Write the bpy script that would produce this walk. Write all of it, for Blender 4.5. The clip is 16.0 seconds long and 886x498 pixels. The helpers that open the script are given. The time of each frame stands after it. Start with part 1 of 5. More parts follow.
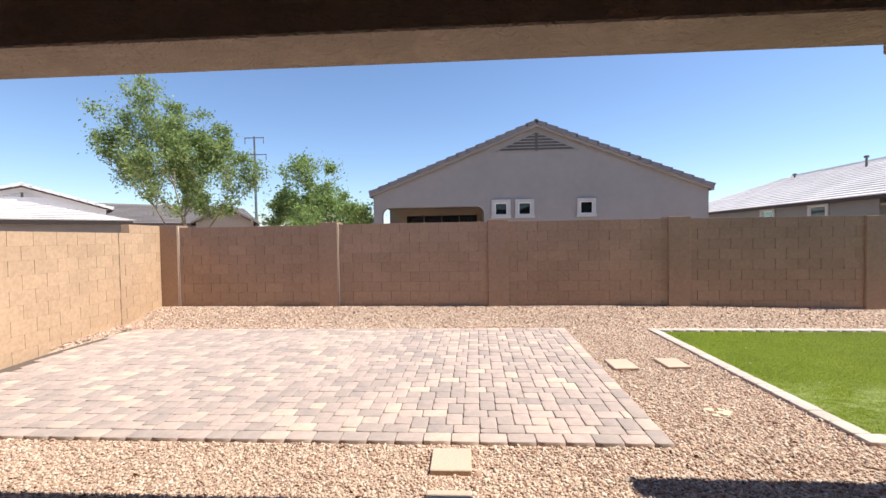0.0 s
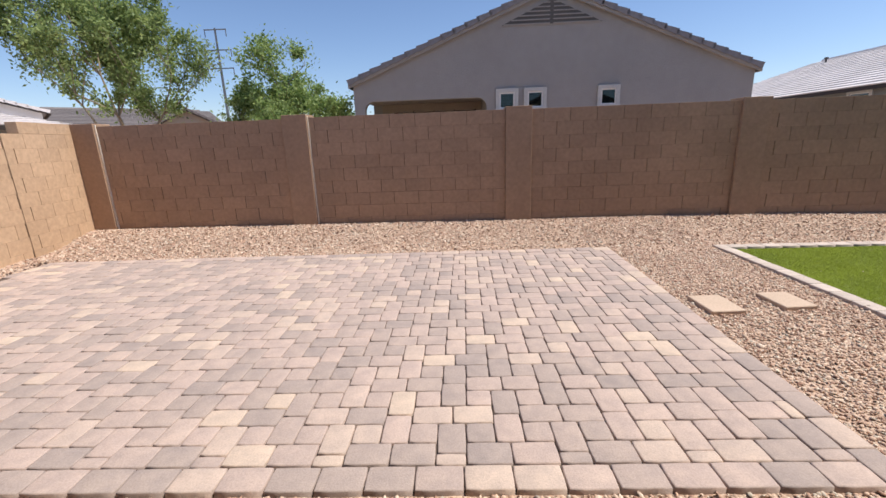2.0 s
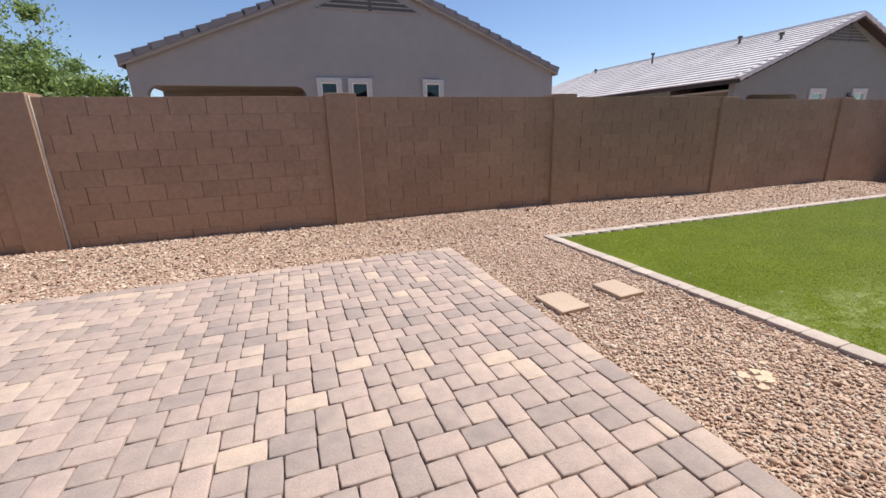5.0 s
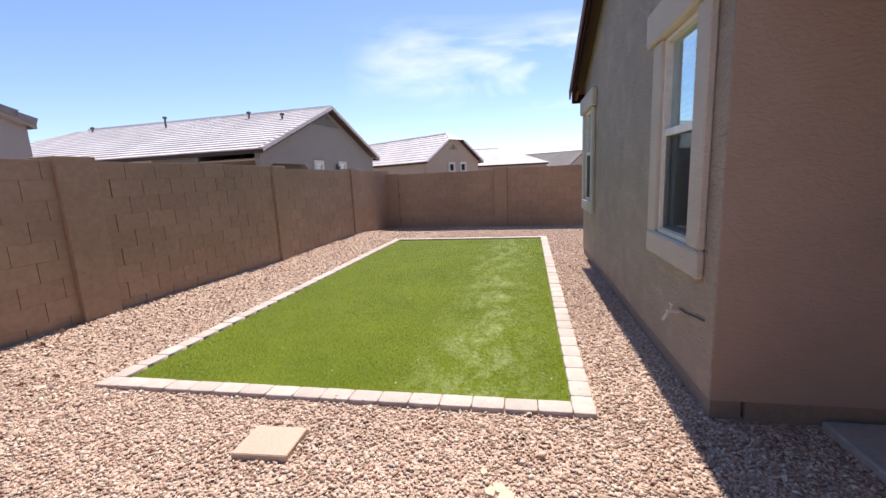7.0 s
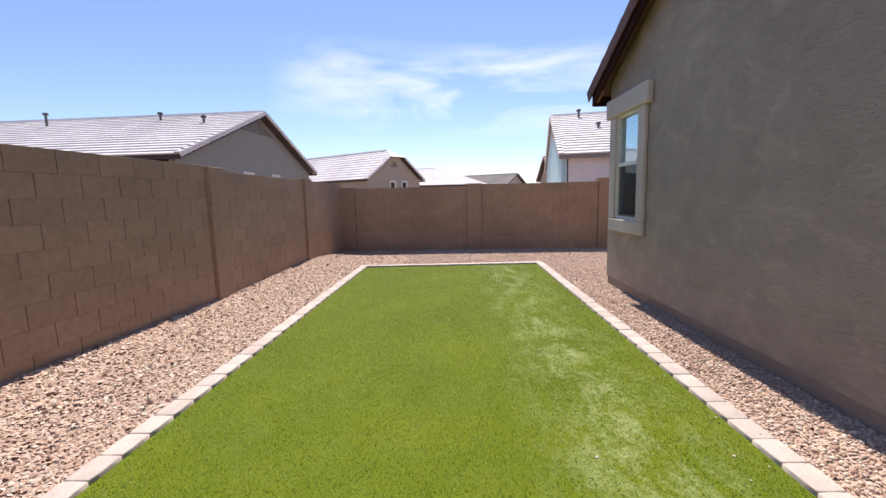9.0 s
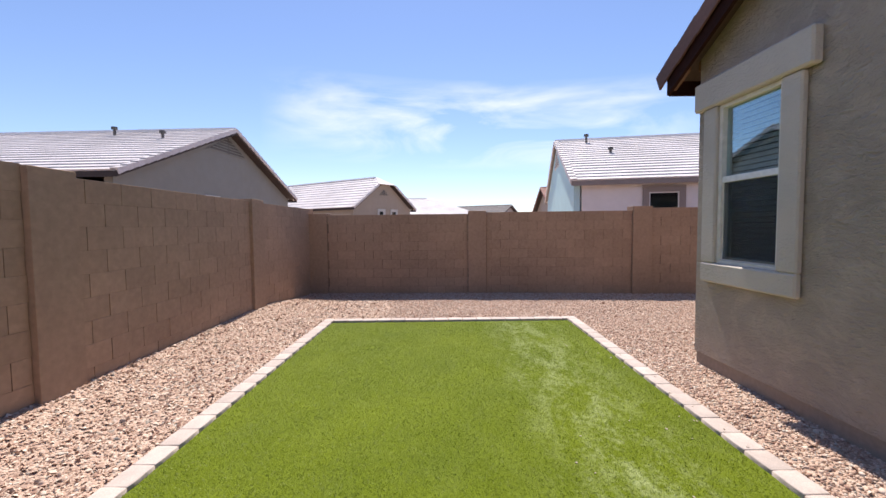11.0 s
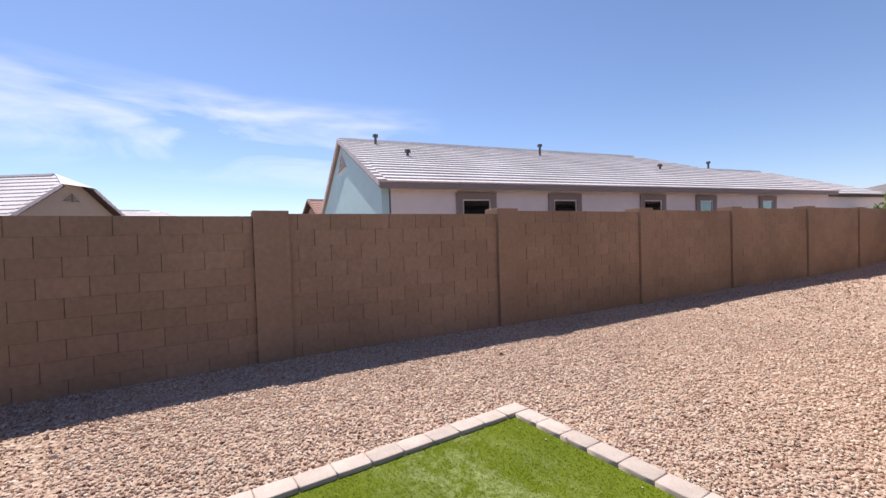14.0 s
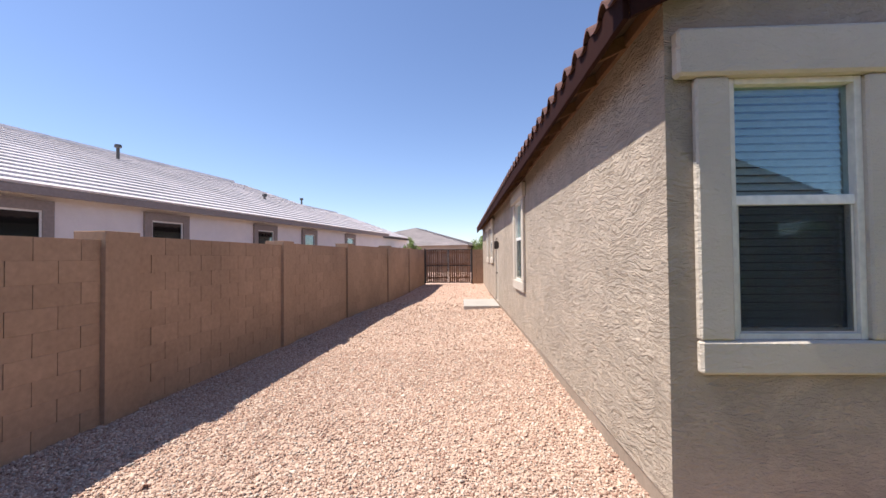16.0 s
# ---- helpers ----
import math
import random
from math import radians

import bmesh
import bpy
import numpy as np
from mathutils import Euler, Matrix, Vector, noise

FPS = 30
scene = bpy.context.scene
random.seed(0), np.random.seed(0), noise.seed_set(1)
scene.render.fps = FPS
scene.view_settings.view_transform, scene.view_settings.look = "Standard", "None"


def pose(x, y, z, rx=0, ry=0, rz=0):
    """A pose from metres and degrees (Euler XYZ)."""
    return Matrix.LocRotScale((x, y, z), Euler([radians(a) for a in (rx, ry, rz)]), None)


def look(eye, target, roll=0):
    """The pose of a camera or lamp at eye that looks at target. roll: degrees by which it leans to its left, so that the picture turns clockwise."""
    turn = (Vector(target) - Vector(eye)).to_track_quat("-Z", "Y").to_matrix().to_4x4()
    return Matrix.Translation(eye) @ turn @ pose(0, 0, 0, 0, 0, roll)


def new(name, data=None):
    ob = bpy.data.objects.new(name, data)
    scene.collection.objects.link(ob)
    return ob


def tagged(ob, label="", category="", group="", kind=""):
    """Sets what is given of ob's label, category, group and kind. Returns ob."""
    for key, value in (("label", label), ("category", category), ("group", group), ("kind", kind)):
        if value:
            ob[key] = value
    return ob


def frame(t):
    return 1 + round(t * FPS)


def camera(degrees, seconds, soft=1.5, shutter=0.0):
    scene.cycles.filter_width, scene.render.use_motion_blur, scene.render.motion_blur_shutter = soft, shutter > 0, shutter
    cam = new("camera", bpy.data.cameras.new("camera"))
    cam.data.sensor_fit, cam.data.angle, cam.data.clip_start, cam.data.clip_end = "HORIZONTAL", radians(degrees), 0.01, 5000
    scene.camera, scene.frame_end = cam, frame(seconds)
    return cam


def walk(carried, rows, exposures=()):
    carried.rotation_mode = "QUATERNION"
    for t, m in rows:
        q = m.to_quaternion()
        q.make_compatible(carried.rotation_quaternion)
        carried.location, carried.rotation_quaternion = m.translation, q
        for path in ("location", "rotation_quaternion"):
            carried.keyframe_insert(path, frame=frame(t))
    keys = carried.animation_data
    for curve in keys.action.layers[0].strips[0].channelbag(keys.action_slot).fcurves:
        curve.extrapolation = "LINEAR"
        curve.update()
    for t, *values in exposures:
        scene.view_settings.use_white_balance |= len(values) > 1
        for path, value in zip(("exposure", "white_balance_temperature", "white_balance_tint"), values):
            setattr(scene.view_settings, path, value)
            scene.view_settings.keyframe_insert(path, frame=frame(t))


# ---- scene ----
cam = camera(93.7, 16.0)
PATH = [
    (0, (0.121, 0.336, 1.629), (0.008, 2.332, 1.569), -0.9),
    (0.5, (0.014, 0.641, 1.546), (-0.054, 2.639, 1.468), -0.7),
    (1, (-0.099, 1.128, 1.476), (-0.146, 3.121, 1.306), -1.3),
    (1.5, (-0.226, 1.65, 1.484), (-0.262, 3.62, 1.14), -1.8),
    (2, (-0.254, 2.081, 1.49), (-0.32, 4.015, 0.984), -2.1),
    (2.5, (-0.286, 2.381, 1.487), (-0.461, 4.275, 0.868), -2.4),
    (3, (-0.124, 2.539, 1.352), (-0.557, 4.39, 0.732), -3.1),
    (5.5, (-0.007, 3.061, 1.475), (1.193, 4.59, 1.005), -1.3),
    (6, (0.22, 3.377, 1.534), (1.892, 4.401, 1.14), -1.6),
    (6.5, (0.407, 3.71, 1.6), (2.282, 4.313, 1.251), -2.6),
    (7, (0.597, 4.076, 1.559), (2.53, 4.459, 1.217), -2.7),
    (7.5, (0.862, 4.498, 1.553), (2.814, 4.755, 1.205), -2.5),
    (8, (1.313, 4.838, 1.466), (3.279, 5.011, 1.14), -1.8),
    (8.5, (1.773, 5.203, 1.421), (3.75, 5.299, 1.132), -1.2),
    (9, (2.213, 5.48, 1.453), (4.196, 5.514, 1.197), -1.4),
    (11.5, (5.252, 5.651, 1.421), (7.25, 5.628, 1.333), -0.2),
    (12, (5.875, 5.724, 1.402), (7.873, 5.672, 1.327), 0.3),
    (12.5, (6.479, 5.795, 1.34), (8.474, 5.679, 1.284), 0.4),
    (13, (7.14, 5.828, 1.341), (9.126, 5.596, 1.292), 0.2),
    (13.5, (7.902, 5.86, 1.378), (9.81, 5.262, 1.32), -0.6),
    (14, (8.503, 5.823, 1.349), (10.173, 4.723, 1.303), -1.8),
    (14.5, (9.137, 5.692, 1.427), (10.283, 4.053, 1.407), -2.3),
    (15, (9.497, 5.501, 1.457), (10.044, 3.577, 1.487), -1.9),
    (15.5, (9.808, 5.398, 1.485), (10.044, 3.413, 1.533), -1.0),
    (16, (10.057, 5.38, 1.524), (10.139, 3.382, 1.566), -0.5),
]
EXPOSURES = [(0.0, 0.60, 6500, 5), (1.0, 0.34, 6500, 6), (2.0, 0.2, 6500, 8), (3.2, 0.18, 6500, 9), (5.5, 0.26, 6500, 8), (7.0, 0.50, 6500, 12), (9.0, 0.44, 6500, 13), (12.5, 0.46, 6500, 13), (14.0, 0.28, 6500, 12), (14.5, 0.28, 6500, 11), (16.0, 0.58, 6550, 12)]
walk(cam, [(t, look(eye, target, roll)) for t, eye, target, roll in PATH], EXPOSURES)

# ---------------------------------------------------------------- light
SUN_DIR = Vector((0.58, 0.012, 1.0)).normalized()
SUN_ELEV = math.asin(SUN_DIR.z)
SUN_ROT = math.atan2(SUN_DIR.x, SUN_DIR.y)


def make_world():
    world = bpy.data.worlds.new("sky")
    scene.world = world
    world.use_nodes = True
    nt = world.node_tree
    nt.nodes.clear()
    out = nt.nodes.new("ShaderNodeOutputWorld")
    bg = nt.nodes.new("ShaderNodeBackground")
    sky = nt.nodes.new("ShaderNodeTexSky")
    sky.sky_type = "NISHITA"
    sky.sun_disc = False
    sky.sun_elevation = SUN_ELEV
    sky.sun_rotation = SUN_ROT
    sky.altitude = 400
    sky.air_density = 1.0
    sky.dust_density = 0.2
    sky.ozone_density = 4.5
    bg.inputs["Strength"].default_value = 0.12
    # a thin wisp of cloud, low in the east
    geo = nt.nodes.new("ShaderNodeTexCoord")
    sep = nt.nodes.new("ShaderNodeSeparateXYZ")
    nt.links.new(geo.outputs["Generated"], sep.inputs[0])

    def m(op, a, b=0.0, clamp=False):
        n = nt.nodes.new("ShaderNodeMath")
        n.operation, n.use_clamp = op, clamp
        for sock, v in zip(n.inputs, (a, b)):
            if isinstance(v, (int, float)):
                sock.default_value = v
            else:
                nt.links.new(v, sock)
        return n.outputs[0]

    az = m("ARCTAN2", sep.outputs[1], sep.outputs[0])
    el = m("ARCSINE", sep.outputs[2])
    com = nt.nodes.new("ShaderNodeCombineXYZ")
    nt.links.new(m("MULTIPLY", az, 3.4), com.inputs[0])
    nt.links.new(m("MULTIPLY", el, 13.0), com.inputs[1])
    com.inputs[2].default_value = 4.7
    no = nt.nodes.new("ShaderNodeTexNoise")
    no.inputs["Scale"].default_value = 1.0
    no.inputs["Detail"].default_value = 6
    no.inputs["Roughness"].default_value = 0.55
    no.inputs["Distortion"].default_value = 0.5
    nt.links.new(com.outputs[0], no.inputs["Vector"])
    band = m("SUBTRACT", 1.0, m("POWER", m("DIVIDE", m("ABSOLUTE", m("SUBTRACT", el, m("SUBTRACT", 0.235, m("MULTIPLY", az, -0.05)))), 0.10), 2.0), True)
    side = m("SUBTRACT", 1.0, m("POWER", m("DIVIDE", m("ABSOLUTE", m("ADD", az, 0.10)), 0.50), 4.0), True)
    dens = m("MULTIPLY", m("SUBTRACT", no.outputs[0], 0.40), 3.0, True)
    fac = m("MULTIPLY", m("MULTIPLY", dens, band), m("MULTIPLY", side, 0.75))
    mx = nt.nodes.new("ShaderNodeMix")
    mx.data_type = "RGBA"
    nt.links.new(fac, mx.inputs[0])
    nt.links.new(sky.outputs[0], mx.inputs[6])
    mx.inputs[7].default_value = (8.5, 8.8, 9.2, 1)
    tint = nt.nodes.new("ShaderNodeMix")
    tint.data_type, tint.blend_type = "RGBA", "MULTIPLY"
    tint.inputs[0].default_value = 1.0
    nt.links.new(mx.outputs[2], tint.inputs[6])
    tint.inputs[7].default_value = (1.05, 0.985, 1.03, 1)
    nt.links.new(tint.outputs[2], bg.inputs["Color"])
    nt.links.new(bg.outputs[0], out.inputs["Surface"])


make_world()
sun = new("sun", bpy.data.lights.new("sun", "SUN"))
sun.data.energy = 5.0
sun.data.angle = radians(0.53)
sun.data.color = (1.0, 0.94, 0.85)
sun.matrix_world = look(SUN_DIR * 50, (0, 0, 0))


# ---------------------------------------------------------------- materials
def base_mat(name, rough=0.8, metal=0.0, spec=0.3):
    m = bpy.data.materials.new(name)
    m.use_nodes = True
    b = m.node_tree.nodes["Principled BSDF"]
    b.inputs["Roughness"].default_value = rough
    b.inputs["Metallic"].default_value = metal
    b.inputs["Specular IOR Level"].default_value = spec
    return m, m.node_tree, b


def coords(nt, kind="Object"):
    return nt.nodes.new("ShaderNodeTexCoord").outputs[kind]


def world_pos(nt):
    return nt.nodes.new("ShaderNodeNewGeometry").outputs["Position"]


def noise_node(nt, vec, scale, detail=4, rough=0.55, dist=0.0):
    n = nt.nodes.new("ShaderNodeTexNoise")
    n.inputs["Scale"].default_value = scale
    n.inputs["Detail"].default_value = detail
    n.inputs["Roughness"].default_value = rough
    n.inputs["Distortion"].default_value = dist
    nt.links.new(vec, n.inputs["Vector"])
    return n


def ramp(nt, fac, stops, interp="LINEAR"):
    r = nt.nodes.new("ShaderNodeValToRGB")
    r.color_ramp.interpolation = interp
    els = r.color_ramp.elements
    while len(els) < len(stops):
        els.new(0.5)
    for el, (p, c) in zip(els, stops):
        el.position = p
        el.color = (*c, 1) if len(c) == 3 else c
    nt.links.new(fac, r.inputs["Fac"])
    return r.outputs["Color"]


def mix(nt, a, b, fac, mode="MIX"):
    n = nt.nodes.new("ShaderNodeMix")
    n.data_type = "RGBA"
    n.blend_type = mode
    for sock, v in ((n.inputs[6], a), (n.inputs[7], b), (n.inputs[0], fac)):
        if isinstance(v, (int, float)):
            sock.default_value = v
        elif isinstance(v, tuple):
            sock.default_value = (*v, 1)
        else:
            nt.links.new(v, sock)
    return n.outputs[2]


def mapping(nt, vec, scale=(1, 1, 1), rot=(0, 0, 0), loc=(0, 0, 0)):
    n = nt.nodes.new("ShaderNodeMapping")
    n.inputs["Scale"].default_value = scale
    n.inputs["Rotation"].default_value = rot
    n.inputs["Location"].default_value = loc
    nt.links.new(vec, n.inputs["Vector"])
    return n.outputs[0]


def bump(nt, bsdf, height, dist=0.01, strength=1.0):
    n = nt.nodes.new("ShaderNodeBump")
    n.inputs["Distance"].default_value = dist
    n.inputs["Strength"].default_value = strength
    nt.links.new(height, n.inputs["Height"])
    old = bsdf.inputs["Normal"].links
    if old:
        nt.links.new(old[0].from_socket, n.inputs["Normal"])
    nt.links.new(n.outputs[0], bsdf.inputs["Normal"])


def shade_of(c, k):
    return tuple(min(1.0, v * k) for v in c)


def rough_mat(name, color, rough=0.85, big=0.6, small=30, var=0.12, bump_d=0.003, bump_s=40, spec=0.25, rand=0.0, island=0.0, tint=None):
    """Mineral surface: stains at two scales, fine relief, an own tone for each object."""
    m, nt, b = base_mat(name, rough, 0, spec)
    v = world_pos(nt)
    n1 = noise_node(nt, v, big, 4)
    n2 = noise_node(nt, v, small, 5)
    c = ramp(nt, n1.outputs[0], [(0.3, shade_of(color, 1 - var)), (0.7, tint if tint else shade_of(color, 1 + var))])
    c2 = ramp(nt, n2.outputs[0], [(0.3, (0.82, 0.82, 0.82)), (0.7, (1.12, 1.12, 1.12))])
    c = mix(nt, c, c2, 0.7, "MULTIPLY")
    if rand:
        oi = nt.nodes.new("ShaderNodeObjectInfo")
        r = ramp(nt, oi.outputs["Random"], [(0.0, (1 - rand,) * 3), (1.0, (1 + rand * 0.6,) * 3)])
        c = mix(nt, c, r, 1.0, "MULTIPLY")
    if island:
        g = nt.nodes.new("ShaderNodeNewGeometry")
        r = ramp(nt, g.outputs["Random Per Island"], [(0.0, (1 - island,) * 3), (1.0, (1 + island * 0.6,) * 3)])
        c = mix(nt, c, r, 1.0, "MULTIPLY")
    nt.links.new(c, b.inputs["Base Color"])
    n3 = noise_node(nt, v, bump_s, 5, 0.6)
    bump(nt, b, n3.outputs[0], bump_d)
    return m


def stucco_mat(name, color, strokes=1.0, var=0.07, spec=0.3, ridges=0.0):
    """Hand-troweled stucco: wavy ridges that run mostly level, over fine sand."""
    m, nt, b = base_mat(name, 0.72, 0, spec)
    v = world_pos(nt)
    n1 = noise_node(nt, v, 0.8, 4)
    n2 = noise_node(nt, v, 3.5, 5)
    c = ramp(nt, n1.outputs[0], [(0.3, shade_of(color, 1 - var)), (0.7, shade_of(color, 1 + var))])
    c2 = ramp(nt, n2.outputs[0], [(0.35, (0.9, 0.9, 0.9)), (0.65, (1.05, 1.05, 1.05))])
    c = mix(nt, c, c2, 0.8 if strokes > 0.9 else 0.35, "MULTIPLY")
    if strokes > 0.9:
        n5 = noise_node(nt, mapping(nt, v, (1, 1, 1.6)), 1.7, 6, 0.7, 1.2)
        scrape = ramp(nt, n5.outputs[0], [(0.52, (0.96, 0.97, 0.98)), (0.60, (1.10, 1.10, 1.10)), (0.72, (1.0, 1.0, 1.0))])
        c = mix(nt, c, scrape, 1.0, "MULTIPLY")
    nt.links.new(c, b.inputs["Base Color"])
    warp = noise_node(nt, v, 2.2, 3)
    wv = nt.nodes.new("ShaderNodeVectorMath")
    wv.operation = "MULTIPLY_ADD"
    nt.links.new(warp.outputs[1], wv.inputs[0])
    wv.inputs[1].default_value = (0.16, 0.16, 0.16)
    nt.links.new(v, wv.inputs[2])
    st = noise_node(nt, mapping(nt, wv.outputs[0], (20, 20, 46)), 1.0, 4, 0.6)
    sharp = ramp(nt, st.outputs[0], [(0.40, (0, 0, 0)), (0.60, (1, 1, 1))])
    bump(nt, b, sharp, 0.0042 * strokes)
    st2 = noise_node(nt, mapping(nt, v, (70, 70, 95)), 1.0, 3, 0.6)
    bump(nt, b, st2.outputs[0], 0.0022 * strokes)
    if ridges:
        # long wavy trowel ridges that break off and start again
        big = noise_node(nt, v, 1.6, 2)
        sway = nt.nodes.new("ShaderNodeVectorMath")
        sway.operation = "MULTIPLY_ADD"
        nt.links.new(big.outputs[1], sway.inputs[0])
        sway.inputs[1].default_value = (0.0, 0.0, 0.4)
        nt.links.new(wv.outputs[0], sway.inputs[2])
        rg = noise_node(nt, mapping(nt, sway.outputs[0], (5.0, 5.0, 33)), 1.0, 2, 0.5, 0.5)
        edge2 = ramp(nt, rg.outputs[0], [(0.38, (0, 0, 0)), (0.47, (0.85, 0.85, 0.85)), (0.52, (0.2, 0.2, 0.2)), (0.66, (1, 1, 1))])
        bump(nt, b, edge2, ridges)
    fine = noise_node(nt, v, 140, 3)
    bump(nt, b, fine.outputs[0], 0.0015)
    patch = noise_node(nt, wv.outputs[0], 7.0, 5, 0.62)
    edge = ramp(nt, patch.outputs[0], [(0.46, (0, 0, 0)), (0.54, (1, 1, 1))])
    bump(nt, b, edge, 0.0016 * strokes)
    return m


MAT = {}
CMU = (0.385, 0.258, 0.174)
# same block as below, sunlight painted in as a lighter tan, left wall only
MAT["block_sunlit"] = rough_mat("block_sunlit", (0.55, 0.375, 0.245), 0.9, 0.7, 18, 0.1, 0.002, 160, rand=0.06)
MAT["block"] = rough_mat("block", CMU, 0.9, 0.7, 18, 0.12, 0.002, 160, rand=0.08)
MAT["mortar"] = rough_mat("mortar", shade_of(CMU, 0.48), 0.95, 0.7, 30, 0.12, 0.002, 120)
MAT["pilaster"] = rough_mat("pilaster", shade_of(CMU, 0.97), 0.9, 0.7, 18, 0.1, 0.002, 160)
MAT["stucco"] = stucco_mat("stucco", (0.405, 0.335, 0.265), 1.3, ridges=0.003)
# same house paint, lightened to make up for shading by its ridges
MAT["stucco_combed_lit"] = stucco_mat("stucco_combed_lit", (0.455, 0.378, 0.30), 1.0, ridges=0.009)
MAT["stucco_trim"] = stucco_mat("stucco_trim", (0.55, 0.49, 0.415), 0.8)
# house stucco recoloured warm to stand for this wall's shade and bounce
MAT["stucco_patio_shade"] = stucco_mat("stucco_patio_shade", (0.46, 0.345, 0.27), 0.5)
# house stucco with the patio's shade painted in as a darker brown
MAT["stucco_shaded"] = stucco_mat("stucco_shaded", (0.30, 0.215, 0.16), 1.0)
MAT["fascia"] = rough_mat("fascia", (0.030, 0.012, 0.010), 0.8, 1, 30, 0.15, 0.001, 60, spec=0.05)
MAT["rafter"] = rough_mat("rafter", (0.17, 0.09, 0.05), 0.7, 1, 30, 0.15, 0.001, 60)
MAT["deck"] = rough_mat("deck", (0.08, 0.05, 0.035), 0.8, 1, 30)
MAT["roof_tile"] = rough_mat("roof_tile", (0.13, 0.065, 0.055), 0.75, 1, 25, 0.15, 0.002, 60, rand=0.15)
MAT["concrete"] = rough_mat("concrete", (0.42, 0.39, 0.35), 0.9, 1, 30, 0.08, 0.001, 120)
MAT["footing"] = rough_mat("footing", (0.30, 0.24, 0.19), 0.9, 1, 30, 0.1, 0.002, 100)
MAT["step_stone"] = rough_mat("step_stone", (0.55, 0.415, 0.32), 0.9, 2, 60, 0.06, 0.001, 150)
MAT["vinyl"] = rough_mat("vinyl", (0.72, 0.68, 0.60), 0.4, 1, 20, 0.02, 0.0003, 60, spec=0.5)
MAT["vinyl_white"] = rough_mat("vinyl_white", (0.8, 0.79, 0.76), 0.4, 1, 20, 0.02, 0.0003, 60, spec=0.5)
MAT["blind"] = rough_mat("blind", (0.66, 0.64, 0.60), 0.6, 1, 20, 0.03)
# near-black colour in place of unlit rooms behind windows and door
MAT["unlit_inside"] = rough_mat("unlit_inside", (0.03, 0.028, 0.025), 0.9)
MAT["metal_dark"] = rough_mat("metal_dark", (0.04, 0.03, 0.025), 0.5, 1, 30, 0.2, 0.0005, 80, spec=0.5)
MAT["gate_wood"] = rough_mat("gate_wood", (0.25, 0.14, 0.085), 0.8, 2, 40, 0.3, 0.002, 60, rand=0.25)
MAT["rod"] = rough_mat("rod", (0.75, 0.68, 0.58), 0.5, 2, 50, 0.1)
MAT["bark"] = rough_mat("bark", (0.26, 0.21, 0.15), 0.9, 2, 30, 0.2, 0.01, 30)


def glass_mat(name, tint=(0.02, 0.025, 0.028), mirror=0.35):
    """A pane: dark tinted glass that mirrors the sky and lets some light through."""
    m = bpy.data.materials.new(name)
    m.use_nodes = True
    nt = m.node_tree
    nt.nodes.clear()
    out = nt.nodes.new("ShaderNodeOutputMaterial")
    gl = nt.nodes.new("ShaderNodeBsdfGlossy")
    gl.inputs["Roughness"].default_value = 0.01
    gl.inputs["Color"].default_value = (0.80, 0.95, 1.0, 1)
    tr = nt.nodes.new("ShaderNodeBsdfTransparent")
    tr.inputs["Color"].default_value = (*tint, 1)
    lw = nt.nodes.new("ShaderNodeLayerWeight")
    lw.inputs["Blend"].default_value = 0.5
    fr = nt.nodes.new("ShaderNodeMath")
    fr.operation = "POWER"
    nt.links.new(lw.outputs["Facing"], fr.inputs[0])
    fr.inputs[1].default_value = 2.2
    add = nt.nodes.new("ShaderNodeMath")
    add.operation = "ADD"
    add.use_clamp = True
    add.inputs[1].default_value = mirror
    nt.links.new(fr.outputs[0], add.inputs[0])
    mx = nt.nodes.new("ShaderNodeMixShader")
    nt.links.new(add.outputs[0], mx.inputs[0])
    nt.links.new(tr.outputs[0], mx.inputs[1])
    nt.links.new(gl.outputs[0], mx.inputs[2])
    nt.links.new(mx.outputs[0], out.inputs["Surface"])
    return m


MAT["glass"] = glass_mat("glass", (0.80, 0.88, 0.88), 0.08)
MAT["glass_far"] = glass_mat("glass_far", (0.35, 0.37, 0.37), 0.04)
MAT["screen"], _nt, _b = base_mat("screen", 0.9, 0, 0.05)
_b.inputs["Base Color"].default_value = (0.035, 0.035, 0.037, 1)
_b.inputs["Alpha"].default_value = 0.34


